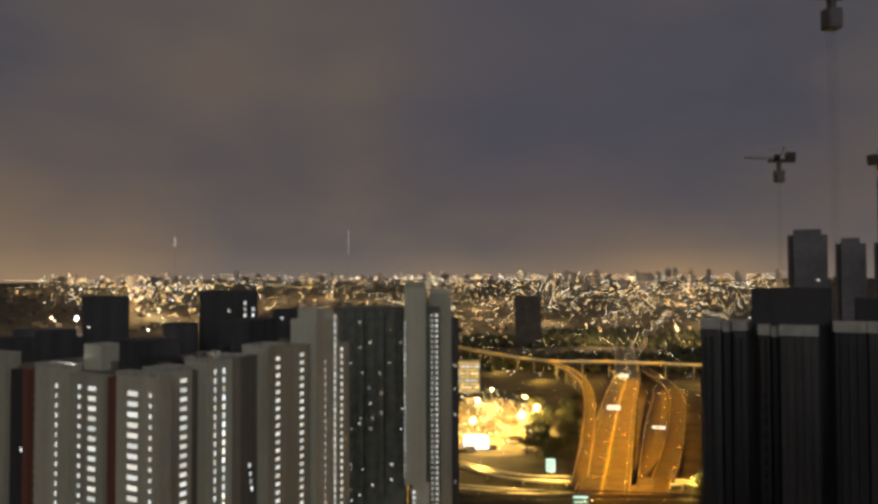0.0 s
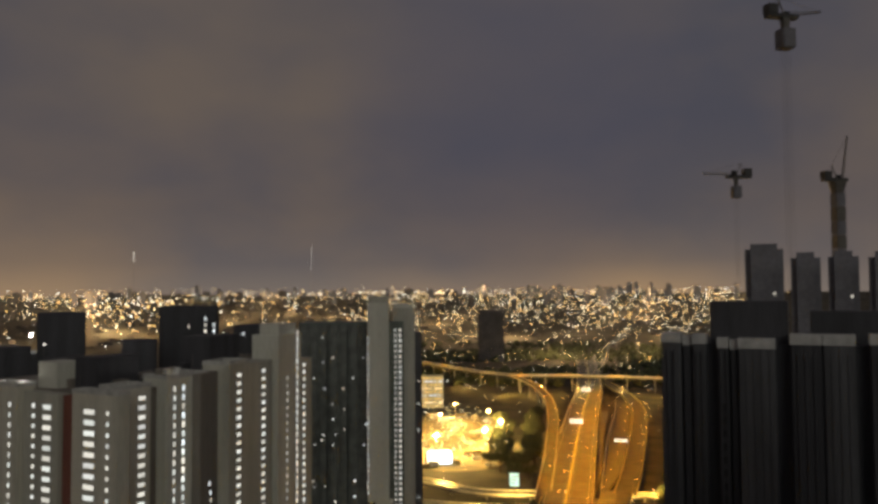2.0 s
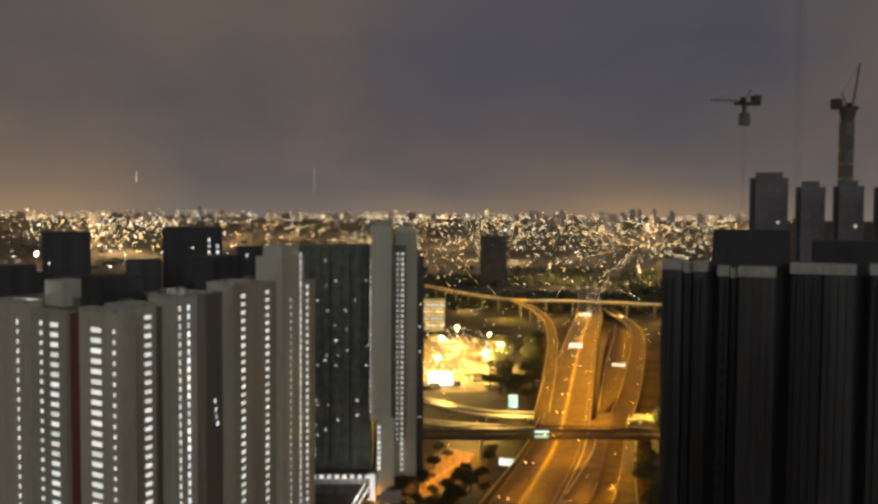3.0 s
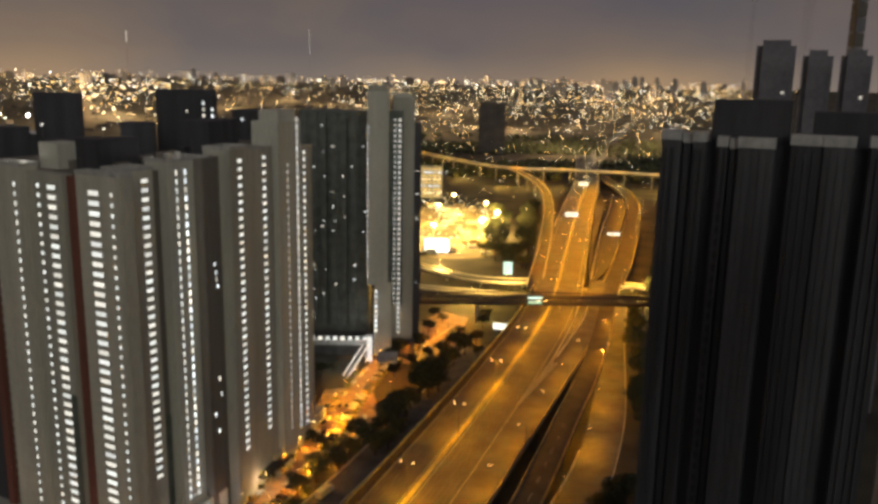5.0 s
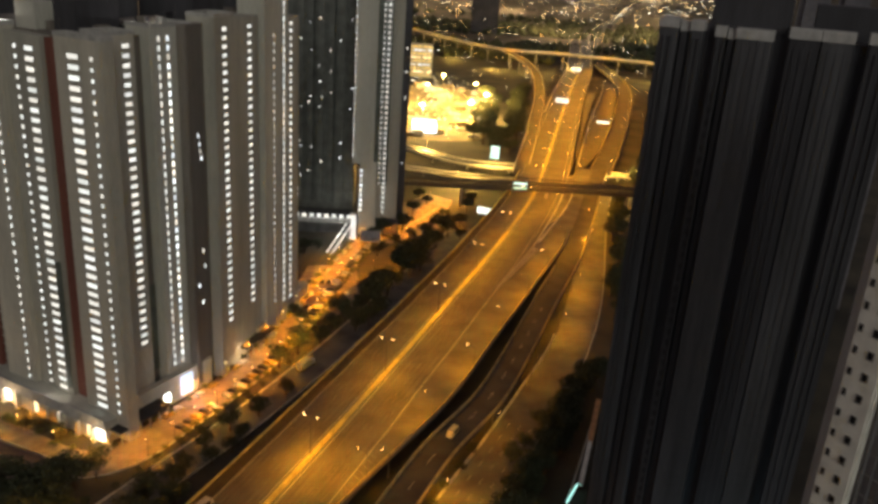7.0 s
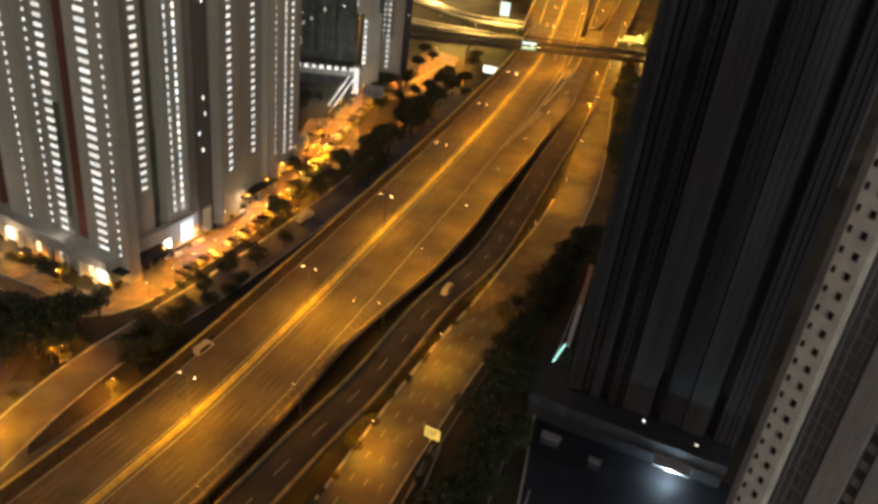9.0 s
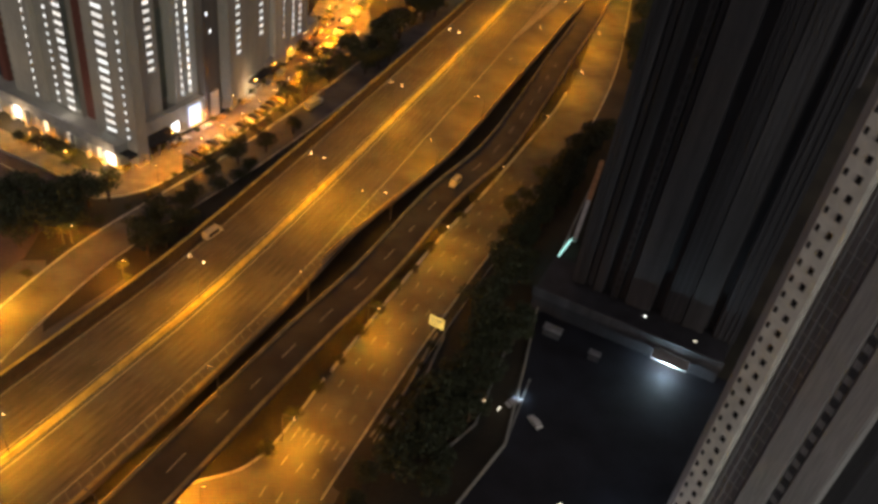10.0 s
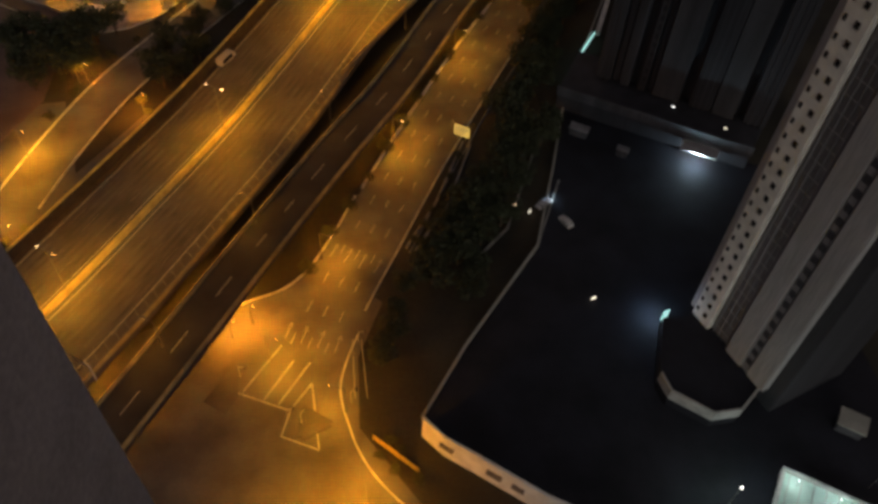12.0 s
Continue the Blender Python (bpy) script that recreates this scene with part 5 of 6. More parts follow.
for k in range(380):
    a, q = r.uniform(0, 6.283), math.sqrt(r.random())
    x, y = -8 + 60 * q * math.cos(a), 20 + 165 * q * math.sin(a)
    gem(verts, faces, (x, y, r.uniform(3, 16)), r.choice((0.3, 0.4, 0.55, 0.8)))
tagged(data_part("work_lamp", verts, faces, SITE, yard), "clusters of yellow-white work lamps", kind="stuff")
for k, (x, y) in enumerate(((-28, -90), (20, -60), (40, -10), (34, 60), (-20, 40), (0, 120))):
    bm = bmesh.new()
    cyl(bm, x, y, 0, 22, 0.35, 0.25, 8)
    box(bm, x - 2.5, x + 2.5, y - 0.5, y + 0.5, 21, 23.5)
    part("flood_mast", bm, STEEL, yard)
    bulb(yard, (x, y - 3, 20), 330000 if k < 3 else 170000, (1.0, 0.60, 0.14), 0.5)
# glowing block stands in for the yard's overexposed patch of light
bm = bmesh.new()
box(bm, -36, -14, -112, -86, 0.3, 7.5)
bmesh.ops.bevel(bm, geom=bm.edges[:], offset=0.8, segments=2, affect="EDGES")
part("work_tent", bm, WHITE_GLASS, yard, "glowing white block standing for blown-out flood light")

depot = thing("depot_building", (18, 1090, 0), -1, "multi-storey depot with white and orange lit floors", "depot")
for k in range(9):
    block("floor_slab", depot, (-17, 17, 0, 26, 0.2 + 4.6 * k, 1.2 + 4.6 * k), GREY)
    block("storey_wall", depot, (-16.2, 16.2, 1.4, 25, 1.2 + 4.6 * k, 4.8 + 4.6 * k), BEIGE)
    for q in range(5):
        x = -14.5 + 6.2 * q
        bm = bmesh.new()
        box(bm, x, x + (4.4, 2.6, 5.2)[(q + k) % 3], 1.25, 1.5, 2.0 + 4.6 * k, 3.9 + 4.6 * k)
        part("lit_bay", bm, (YELLOW_GLASS, SHOP_GLASS, YELLOW_GLASS, BLUE_GLASS)[k % 4], depot, "glowing storey openings")

# ---------- tower cranes ----------
def crane(at, base_z, top_z, jib_turn, jib_len, label, width=2.0, luff=0.0, sleeve=0.0):
    """A tower crane: lattice mast, slewing cab, jib, counterweight and peak."""
    c = thing("tower_crane", (*at, 0), jib_turn, label, "tower crane", "tower cranes")
    bm = bmesh.new()
    h = width / 2
    z = base_z
    for sx, sy in ((-1, -1), (-1, 1), (1, -1), (1, 1)):
        bar(bm, (sx * h, sy * h, 0), (sx * h, sy * h, top_z), 0.006 * width)
    while z < top_z - width:
        for k in range(2):
            bar(bm, (-h, h * (2 * k - 1), z), (h, h * (2 * k - 1), z + width), 0.006 * width)
            bar(bm, (h * (2 * k - 1), -h, z), (h * (2 * k - 1), h, z + width), 0.006 * width)
        z += width
    part("mast", bm, CRANE, c)
    if width > 4:
        for k in range(9):
            bm = bmesh.new()
            box(bm, -h * 0.96, h * 0.96, -h * 0.96, h * 0.96, top_z - 6 - 7 * k - 6.6, top_z - 6 - 7 * k)
            part("mast_section", bm, (HAZE, CRANE)[k % 2], c, "banded mast cladding")
    bm = bmesh.new()
    cyl(bm, 0, 0, top_z - 6, top_z, width * 0.55, width * 0.9, 8)
    part("slewing_collar", bm, CRANE, c)
    if sleeve:
        bm = bmesh.new()
        box(bm, -sleeve / 2, sleeve / 2, -sleeve / 2, sleeve / 2, top_z - 6 - sleeve, top_z - 4)
        bmesh.ops.bevel(bm, geom=bm.edges[:], offset=0.4, segments=2, affect="EDGES")
        part("climbing_frame", bm, HAZE, c, "grey climbing frame")
    bm = bmesh.new()
    box(bm, -8, 5, -1.6, 1.6, top_z, top_z + 1.6)
    box(bm, -8, -4, -2.0, 2.0, top_z + 1.6, top_z + 5)
    part("machinery_deck", bm, TRUSS, c)
    bm = bmesh.new()
    box(bm, 1, 3.4, 1.4, 3.2, top_z + 1.2, top_z + 3.6)
    part("cab", bm, PANE_DARK, c)
    bm = bmesh.new()
    tip = Vector((3 + jib_len * math.cos(luff), 0, top_z + 2 + jib_len * math.sin(luff)))
    for o in ((0, -0.7, 0), (0, 0.7, 0), (-0.6 * math.sin(luff), 0, 1.2)):
        bar(bm, Vector((3, 0, top_z + 1.6)) + Vector(o), tip + Vector(o) * 0.4, 0.12)
    for k in range(int(jib_len / 2.5)):
        a = Vector((3, 0, top_z + 1.6)).lerp(tip, k * 2.5 / jib_len)
        b = Vector((3, 0, top_z + 1.6)).lerp(tip, min(1, (k + 1) * 2.5 / jib_len))
        bar(bm, a + Vector((0, -0.6, 0)), b + Vector((0, 0.6, 0)), 0.06)
        bar(bm, a + Vector((0, 0.6, 0)), b + Vector((0, 0, 1)), 0.06)
    part("jib", bm, CRANE, c)
    bm = bmesh.new()
    bar(bm, (0, 0, top_z + 1), (-3, 0, top_z + 8), 0.2)
    bar(bm, (-3, 0, top_z + 8), tip, 0.05)
    bar(bm, (-3, 0, top_z + 8), (-7, 0, top_z + 3), 0.06)
    part("peak_frame", bm, CRANE, c)
    return c


crane(at_bearing(21.75, 450), 0, 213, 185, 15, "hazy tower crane with short jib over dark towers", 1.6, 0.0, 4.4)
crane(at_bearing(27.8, 450), 0, 208.5, 8, 21, "tower crane on banded mast with raised jib", 5.0, 1.42)
crane(at_bearing(25.0, 330), 0, 257, 12, 13, "tower crane head high above the towers", 2.2, 0.12, 5.6)

# ---------- trees ----------
def tree(height, spread, seed, leaf=LEAF, count=1300):
    r = random.Random(seed)
    t = thing("tree", (0, 0, -500), 0, "dark leafy roadside tree in night shade", "tree", "roadside trees")
    bm = bmesh.new()
    fork = height * 0.42
    pts = [Vector((0, 0, -0.2)), Vector((r.uniform(-0.2, 0.2), r.uniform(-0.2, 0.2), fork * 0.5)), Vector((r.uniform(-0.4, 0.4), r.uniform(-0.4, 0.4), fork))]
    for a, b, w in zip(pts, pts[1:], (0.30, 0.24)):
        bar(bm, a, b, w * height / 10)
    lobes = []
    for k in range(8):
        a = 6.283 * k / 8 + r.uniform(-0.3, 0.3)
        q = spread * r.uniform(0.35, 0.75)
        tip = Vector((q * math.cos(a), q * math.sin(a), height * r.uniform(0.55, 0.88)))
        bar(bm, pts[2], tip, 0.09 * height / 10)
        lobes.append((tip, spread * r.uniform(0.32, 0.52)))
    lobes.append((Vector((0, 0, height * 0.88)), spread * 0.45))
    part("trunk", bm, BARK, t)
    verts, faces = [], []
    for _ in range(count):
        c, q = r.choice(lobes)
        d = Vector((r.gauss(0, 1), r.gauss(0, 1), r.gauss(0, 0.75))).normalized() * q * r.uniform(0.5, 1.08)
        p, s = c + d, r.uniform(0.22, 0.5) * height / 9
        u = Vector((r.gauss(0, 1), r.gauss(0, 1), r.gauss(0, 0.6))).normalized()
        v = u.cross(Vector((r.gauss(0, 1), r.gauss(0, 1), r.gauss(0, 1)))).normalized()
        k = len(verts)
        verts += [tuple(p - u * s), tuple(p + v * s * 0.6), tuple(p + u * s), tuple(p - v * s * 0.6)]
        faces.append((k, k + 1, k + 2, k + 3))
    data_part("crown", verts, faces, leaf, t)
    return t


models = [tree(9, 5, 1), tree(11, 6, 2), tree(7, 4, 3), tree(8, 5.5, 4, LEAF_LIT)]
r = random.Random(21)


def plant(spots, kinds=(0, 1, 2), jitter=1.5, low=0.75, high=1.2):
    for x, y in spots:
        s = r.uniform(low, high)
        copy_thing(models[r.choice(kinds)], pose(x + r.uniform(-jitter, jitter), y + r.uniform(-jitter, jitter), 0, 0, 0, r.uniform(0, 360)) @ Matrix.Diagonal((s, s, s, 1)))


def along(ctrl, spacing, offset, lo=0, hi=None):
    pts = curve_points(ctrl, 1)
    for i in range(lo, hi or len(pts), spacing):
        d, n = frame_at(pts, i)
        c = pts[i] + n * offset
        yield c.x, c.y


plant([(-96, 203), (-103, 200), (-92, 195), (-108, 192), (-90, 205), (-110, 202), (-100, 191), (-87, 209)], (0, 1), 1.0, 0.9, 1.3)
plant([(-58, 226), (-52, 238), (-64, 208), (-68, 200), (-72, 190), (-45, 248), (-38, 262)], (0, 1), 1.0, 0.7, 1.0)
plant([(-94, 200), (-102, 196), (-106, 188), (-98, 190), (-114, 198), (-104, 184)], (0, 1))
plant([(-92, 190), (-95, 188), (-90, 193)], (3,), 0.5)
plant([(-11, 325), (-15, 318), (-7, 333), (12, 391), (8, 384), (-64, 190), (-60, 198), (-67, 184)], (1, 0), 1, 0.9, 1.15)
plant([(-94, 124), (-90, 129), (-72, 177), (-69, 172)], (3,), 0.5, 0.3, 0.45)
plant([(-56, 220), (-51, 226), (-60, 212), (-66, 191), (-70, 196), (-48, 233), (-62, 200)], (0, 2), low=0.6, high=0.9)
plant([(-13, 350), (-8, 356), (-16, 340), (-22, 326), (-6, 368), (-26, 316), (2, 384), (8, 398), (-2, 376), (14, 412), (22, 430), (-30, 305), (-36, 294), (-42, 283)], (0, 1))
plant([(30, 450), (38, 468), (20, 462), (8, 440), (-2, 425), (-10, 410), (-12, 432), (2, 452)], (0, 1, 2))
plant([(16, 448), (2, 462), (10, 490), (28, 486), (44, 500), (48, 520), (18, 510), (-8, 446), (6, 412), (36, 446), (12, 520), (44, 545)], (0, 1, 2), 1, 0.7, 1.0)
plant([(-8, 350), (-4, 358), (-11, 342), (8, 397), (13, 405), (3, 388), (26, 450), (19, 430)], (0, 1), 1, 1.2, 1.6)
plant(along(LOWER, 7, 19, 78, 140), (0, 1), 1.5)
plant(along(LOWER, 7, 16, 140, 170), (0, 1), 2)
plant(along(LOWER, 7, 13.5, 170, 275), (0, 1), 1.5, 0.6, 0.9)
plant(along(LOWER, 8, 26, 78, 150), (0, 1), 2)
plant(along(LOWER, 6, 10.0, 176, 262), (0, 1), 1.2, 0.75, 1.05)
plant(along(LOWER, 10, 12, 330, 520), (0, 1), 3)
plant(along(LOWER, 11, -10.5, 70, 200), (2,), 0.6, 0.4, 0.6)
plant([(47, 234), (52, 247), (42, 226)], (3,), low=0.6, high=0.8)
plant([(-2, 107), (2, 112), (5, 118), (0, 100), (-3, 93), (8, 124), (12, 132), (15, 140)], (2, 0), low=0.6, high=0.9)
plant(along([(-68, 330), (-60, 360), (-52, 400), (-40, 425)], 10, 0), (2,), 2)
plant([(-86, 246), (-83, 252), (-88, 240), (-60, 308), (-58, 314), (-62, 300), (-40, 322), (-44, 330), (-36, 318)], (2,), 1, 0.7, 1.0)
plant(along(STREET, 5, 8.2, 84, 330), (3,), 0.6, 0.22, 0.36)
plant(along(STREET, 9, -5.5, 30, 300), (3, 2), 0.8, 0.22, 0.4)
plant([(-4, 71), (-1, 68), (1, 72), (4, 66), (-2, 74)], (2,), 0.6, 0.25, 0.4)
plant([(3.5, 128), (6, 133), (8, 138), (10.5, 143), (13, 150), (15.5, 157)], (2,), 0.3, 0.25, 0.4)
plant(along(SERVICE, 9, -7.5, 70, 200), (2,), 0.8, 0.3, 0.5)
plant([(-112, 232), (-118, 233), (-124, 236), (-106, 229)], (2,), 0.6, 0.6, 0.8)
plant(along([(95, 660), (115, 760), (140, 880), (150, 980)], 13, -12), (0, 1), 6, 1.2, 1.8)
plant(along([(95, 700), (110, 800), (130, 950)], 15, -28), (0, 1), 7, 1.2, 1.8)
plant(along([(160, 560), (210, 700), (270, 880), (330, 1080)], 16, 14), (0, 1), 5, 1.2, 1.8)
for m in models:
    for o in (*m.children_recursive, m):
        bpy.data.objects.remove(o)

# ---------- vehicles ----------
def car(paint, label, length=4.4, width=1.8, height=1.45, van=False, roof=None):
    c = thing("van" if van else "car", (0, 0, -500), 0, label, "van" if van else "car", "vehicles")
    bm = bmesh.new()
    hl, hw = length / 2, width / 2
    side = ([(-hl, 0.35), (hl, 0.35), (hl, 0.8), (hl - 0.5, 1.0), (hl - 1.1, height), (-hl, height), (-hl, 0.35)] if van else
            [(-hl, 0.35), (hl, 0.35), (hl, 0.72), (hl - 1.1, 0.92), (hl - 1.8, height), (-hl + 0.9, height), (-hl + 0.2, 0.95), (-hl, 0.85)])[: 6 if van else 8]
    a = [bm.verts.new((x, -hw, z)) for x, z in side]
    b = [bm.verts.new((x, hw, z)) for x, z in side]
    bm.faces.new(a)
    bm.faces.new(b[::-1])
    for k in range(len(side)):
        j = (k + 1) % len(side)
        bm.faces.new((a[k], b[k], b[j], a[j]))
    bmesh.ops.bevel(bm, geom=bm.edges[:], offset=0.06, segments=2, affect="EDGES")
    body = part("body", bm, paint, c)
    bm = bmesh.new()
    box(bm, -hl + 0.6, hl - 1.7, -hw - 0.01, hw + 0.01, 0.98, height - 0.12)
    part("side_glass", bm, PANE_DARK, body)
    for x in (-hl + 0.8, hl - 0.8):
        for s in (-1, 1):
            bm = bmesh.new()
            bmesh.ops.create_cone(bm, cap_ends=True, segments=12, radius1=0.33, radius2=0.33, depth=0.22, matrix=Matrix.Translation((x, s * (hw - 0.1), 0.33)) @ Matrix.Rotation(math.pi / 2, 4, "X"))
            part("wheel", bm, RUBBER, c)
    for s in (-1, 1):
        bm = bmesh.new()
        box(bm, hl - 0.02, hl + 0.04, s * (hw - 0.35) - 0.15, s * (hw - 0.35) + 0.15, 0.58, 0.74)
        part("headlight", bm, CAP, c)
    if roof:
        bm = bmesh.new()
        box(bm, -0.25, 0.25, -0.5, 0.5, height, height + 0.18)
        part("roof_sign", bm, roof, c)
    return c


PAINTS = [material("car_paint_" + n, c, 0.3, metal=0.2, vary=0.08, bump=0) for n, c in (("silver", (0.5, 0.5, 0.5)), ("white", (0.75, 0.74, 0.7)), ("black", (0.03, 0.03, 0.03)), ("amber", (0.55, 0.36, 0.1)))]
cars = [car(PAINTS[k], n + " saloon car parked by the estate street", 4.2 + 0.2 * k) for k, n in enumerate(("silver", "white", "black", "amber"))]
pts = curve_points(STREET, 1)
for i in range(96, 320, 4):
    d, n = frame_at(pts, i)
    if r.random() < 0.82:
        c = pts[i] + n * 4.4
        copy_thing(r.choice(cars), pose(c.x, c.y, 0.1, 0, 0, math.degrees(math.atan2(n.y, n.x)) + r.uniform(-4, 4)))
    if r.random() < 0.45:
        c = pts[i] - n * 4.6
        copy_thing(r.choice(cars), pose(c.x, c.y, 0.1, 0, 0, math.degrees(math.atan2(d.y, d.x))))
for k in range(22):
    copy_thing(r.choice(cars), pose(-46 + 3.2 * (k % 8) + 0.06 * k, 340 + 15 * (k // 8) + 0.3 * (k % 8), 0.18, 0, 0, 80 + r.uniform(-4, 4)))
taxi = car(material("taxi_paint", (0.75, 0.6, 0.25), 0.4, vary=0.1), "yellow-lit van on the elevated slip road", 5.6, 2.0, 2.3, True, BOARD)
copy_thing(taxi, pose(21, 227, DECK - 0.06, 0, 0, 244))
van = car(PAINTS[0], "silver delivery van on the expressway", 6.5, 2.2, 2.4, True)
copy_thing(van, pose(-49, 186, DECK, 0, 0, 62))


court_car = car(PAINTS[0], "silver car with lit lamps in the dark court", 4.6)
parked = copy_thing(court_car, pose(37, 141, 0.12, 0, 0, 40))
beam = new("lamp_strip", mesh_of("lamp_strip", (lambda b: (box(b, 2.32, 2.42, -0.8, -0.4, 0.6, 0.8), box(b, 2.32, 2.42, 0.4, 0.8, 0.6, 0.8), b)[2])(bmesh.new()), WHITE_GLASS))
beam.parent = parked
bulb(parked, (3.0, 0, 0.9), 130, (0.6, 0.85, 1.0), 0.2)
copy_thing(car(PAINTS[1], "white car parked in the dark court", 4.4), pose(42, 135, 0.12, 0, 0, 120))


def lorry(x, y, z, turn):
    t = thing("lorry", (x, y, z), turn, "yellow-lit box lorry on the service road", "lorry", "vehicles")
    bm = bmesh.new()
    box(bm, -4.6, 2.2, -1.25, 1.25, 1.1, 3.7)
    bmesh.ops.bevel(bm, geom=bm.edges[:], offset=0.06, segments=2, affect="EDGES")
    part("cargo_box", bm, BOARD, t)
    bm = bmesh.new()
    box(bm, 2.4, 4.4, -1.15, 1.15, 0.6, 2.8)
    bmesh.ops.bevel(bm, geom=bm.edges[:], offset=0.2, segments=2, affect="EDGES")
    part("cab", bm, PAINTS[1], t)
    bm = bmesh.new()
    box(bm, -4.6, 4.2, -0.9, 0.9, 0.6, 1.1)
    part("chassis", bm, STEEL, t)
    for a in (-3.4, -2.3, 3.3):
        for s in (-1, 1):
            bm = bmesh.new()
            bmesh.ops.create_cone(bm, cap_ends=True, segments=12, radius1=0.5, radius2=0.5, depth=0.3, matrix=Matrix.Translation((a, s * 1.05, 0.5)) @ Matrix.Rotation(math.pi / 2, 4, "X"))
            part("wheel", bm, RUBBER, t)


lorry(-33, 284, 0.14, 63)
for m in (*cars, taxi, van, court_car):
    for o in (*m.children_recursive, m):
        bpy.data.objects.remove(o)

# ---------- street furniture at the junction and on the decks ----------
turn_line = curve_points([(-11.6, 143.5), (-16, 132), (-20.7, 121.4), (-24, 116.5), (-27.9, 113), (-36.4, 108.9), (-42, 104)], 2)
tagged(swept("kerb", [p + Vector((0, 0, 0.1)) for p in turn_line], slab(-0.25, 0.25, -0.2, 0.25), CONCRETE), "pale curved kerb of the turning lane under the slip road", "kerb", kind="structure")
kerb_line = curve_points([(-9, 101), (-11, 95), (-12.3, 87.8), (-11.2, 82), (-10, 78.6), (-8.1, 73.6), (-5, 68.5), (-1.1, 64), (6, 57.5)], 2)
tagged(swept("kerb", [p + Vector((0, 0, 0.1)) for p in kerb_line], slab(0, 0.4, -0.2, 0.18), CONCRETE), "pale curved kerb at the junction corner", "kerb", kind="structure")
YELLOW = material("yellow_barrier", (0.8, 0.55, 0.05), 0.5, vary=0.15)
for k in range(5):
    s = thing("barrier", (-4.2 + 1.9 * k, 75.2 - 1.5 * k, 0), -38, "yellow plastic water-filled road barrier", "barrier", "road barriers")
    bm = bmesh.new()
    box(bm, -1.1, 1.1, -0.3, 0.3, 0, 0.35)
    box(bm, -1.1, 1.1, -0.16, 0.16, 0.35, 1.05)
    part("body", bm, YELLOW, s)
    bm = bmesh.new()
    box(bm, -0.8, 0.8, -0.19, 0.19, 0.6, 0.85)
    part("stripe", bm, PAINT, s)
for x, y, a in ((-23, 80, 20), (-20, 79, 60), (-9, 99, 10), (-10, 84, 40), (-34, 90, 0)):
    s = thing("traffic_signal", (x, y, 0.1), a, "pale traffic signal post with dark head", "traffic signal", "traffic signals")
    bm = bmesh.new()
    cyl(bm, 0, 0, 0, 4.2, 0.09, 0.08, 8)
    bar(bm, (0, 0, 4.0), (1.5, 0, 4.0), 0.07)
    part("post", bm, CAP, s)
    bm = bmesh.new()
    box(bm, 1.3, 1.65, -0.2, 0.2, 3.4, 4.5)
    part("signal_head", bm, TRUSS, s)
rails = thing("railing", (0, 0, 0), 0, "pale pedestrian guard railing at the junction corner", "railing")
for a, b in (((-10.4, 99), (-9.2, 85)), ((-8.4, 99), (-6.6, 85))):
    bm = bmesh.new()
    for z in (0.35, 0.75, 1.1):
        bar(bm, (*a, z), (*b, z), 0.06)
    for k in range(8):
        q = Vector((*a, 0)).lerp(Vector((*b, 0)), k / 7)
        bar(bm, (q.x, q.y, 0.0), (q.x, q.y, 1.15), 0.06)
    part("rail", bm, CONCRETE, rails)
verge = patch("pavement", [(-41, 84), (-35, 94), (-33.8, 85), (-36, 81)], 0.28, ASPHALT, "raised paved verge beside the approach lanes")
planter = thing("planter", (0, 0, 0), 0, "narrow raised planter wall beside the approach road", "planter")
for a, c in (((1.5, 126), (9, 141)), ((9, 141), (17, 164)), ((3.5, 125), (12, 140)), ((12, 140), (19, 163))):
    bm = bmesh.new()
    bar(bm, (*a, 0.45), (*c, 0.45), 0.28)
    part("wall", bm, PIER, planter)
gantry = thing("sign_gantry", (-60.5, 84, DECK), -30, "dark cantilever sign post on the expressway edge", "sign gantry")
bm = bmesh.new()
cyl(bm, 0, 0, 0, 6, 0.22, 0.18, 8)
bar(bm, (0, 0, 5.8), (-4.5, 0, 5.8), 0.15)
part("post", bm, CAP, gantry)
bm = bmesh.new()
box(bm, -4.4, -1.2, -0.15, 0.0, 4.6, 6.6)
part("board", bm, TRUSS, gantry)
rail = thing("railing", (0, 0, 0), 0, "slim steel railing on the expressway parapet", "railing")
for z in (1.35, 1.7):
    swept("rail", main_line[4:MERGE], slab(18.86, 18.94, z, z + 0.08), STEEL, rail)
bm = bmesh.new()
box(bm, -0.05, 0.05, -0.05, 0.05, 0.95, 1.75)
post_mesh = mesh_of("rail_post", bm, STEEL)
for i in range(16, 6 * MERGE - 6, 3):
    d, n = frame_at(lamp_line, i)
    c = lamp_line[i] + n * 18.9
    piece("rail_post", post_mesh, rail, (c.x, c.y, DECK))

# ---------- far city ----------
def ground_range(el, az):
    """How far the ground lies at that depression."""
    rr = 900.0
    while rr < 4750 and math.degrees(math.atan2(far_height(rr, radians(90 - az)) - EYE, rr)) < el:
        rr += 12
    return rr


r = random.Random(77)
verts, faces = [], []


def city_lamp(az, rr, up, size=1.0):
    x, y = at_bearing(az, rr)
    gem(verts, faces, (x, y, far_height(rr, radians(90 - az)) + up), rr * 0.00046 * size)


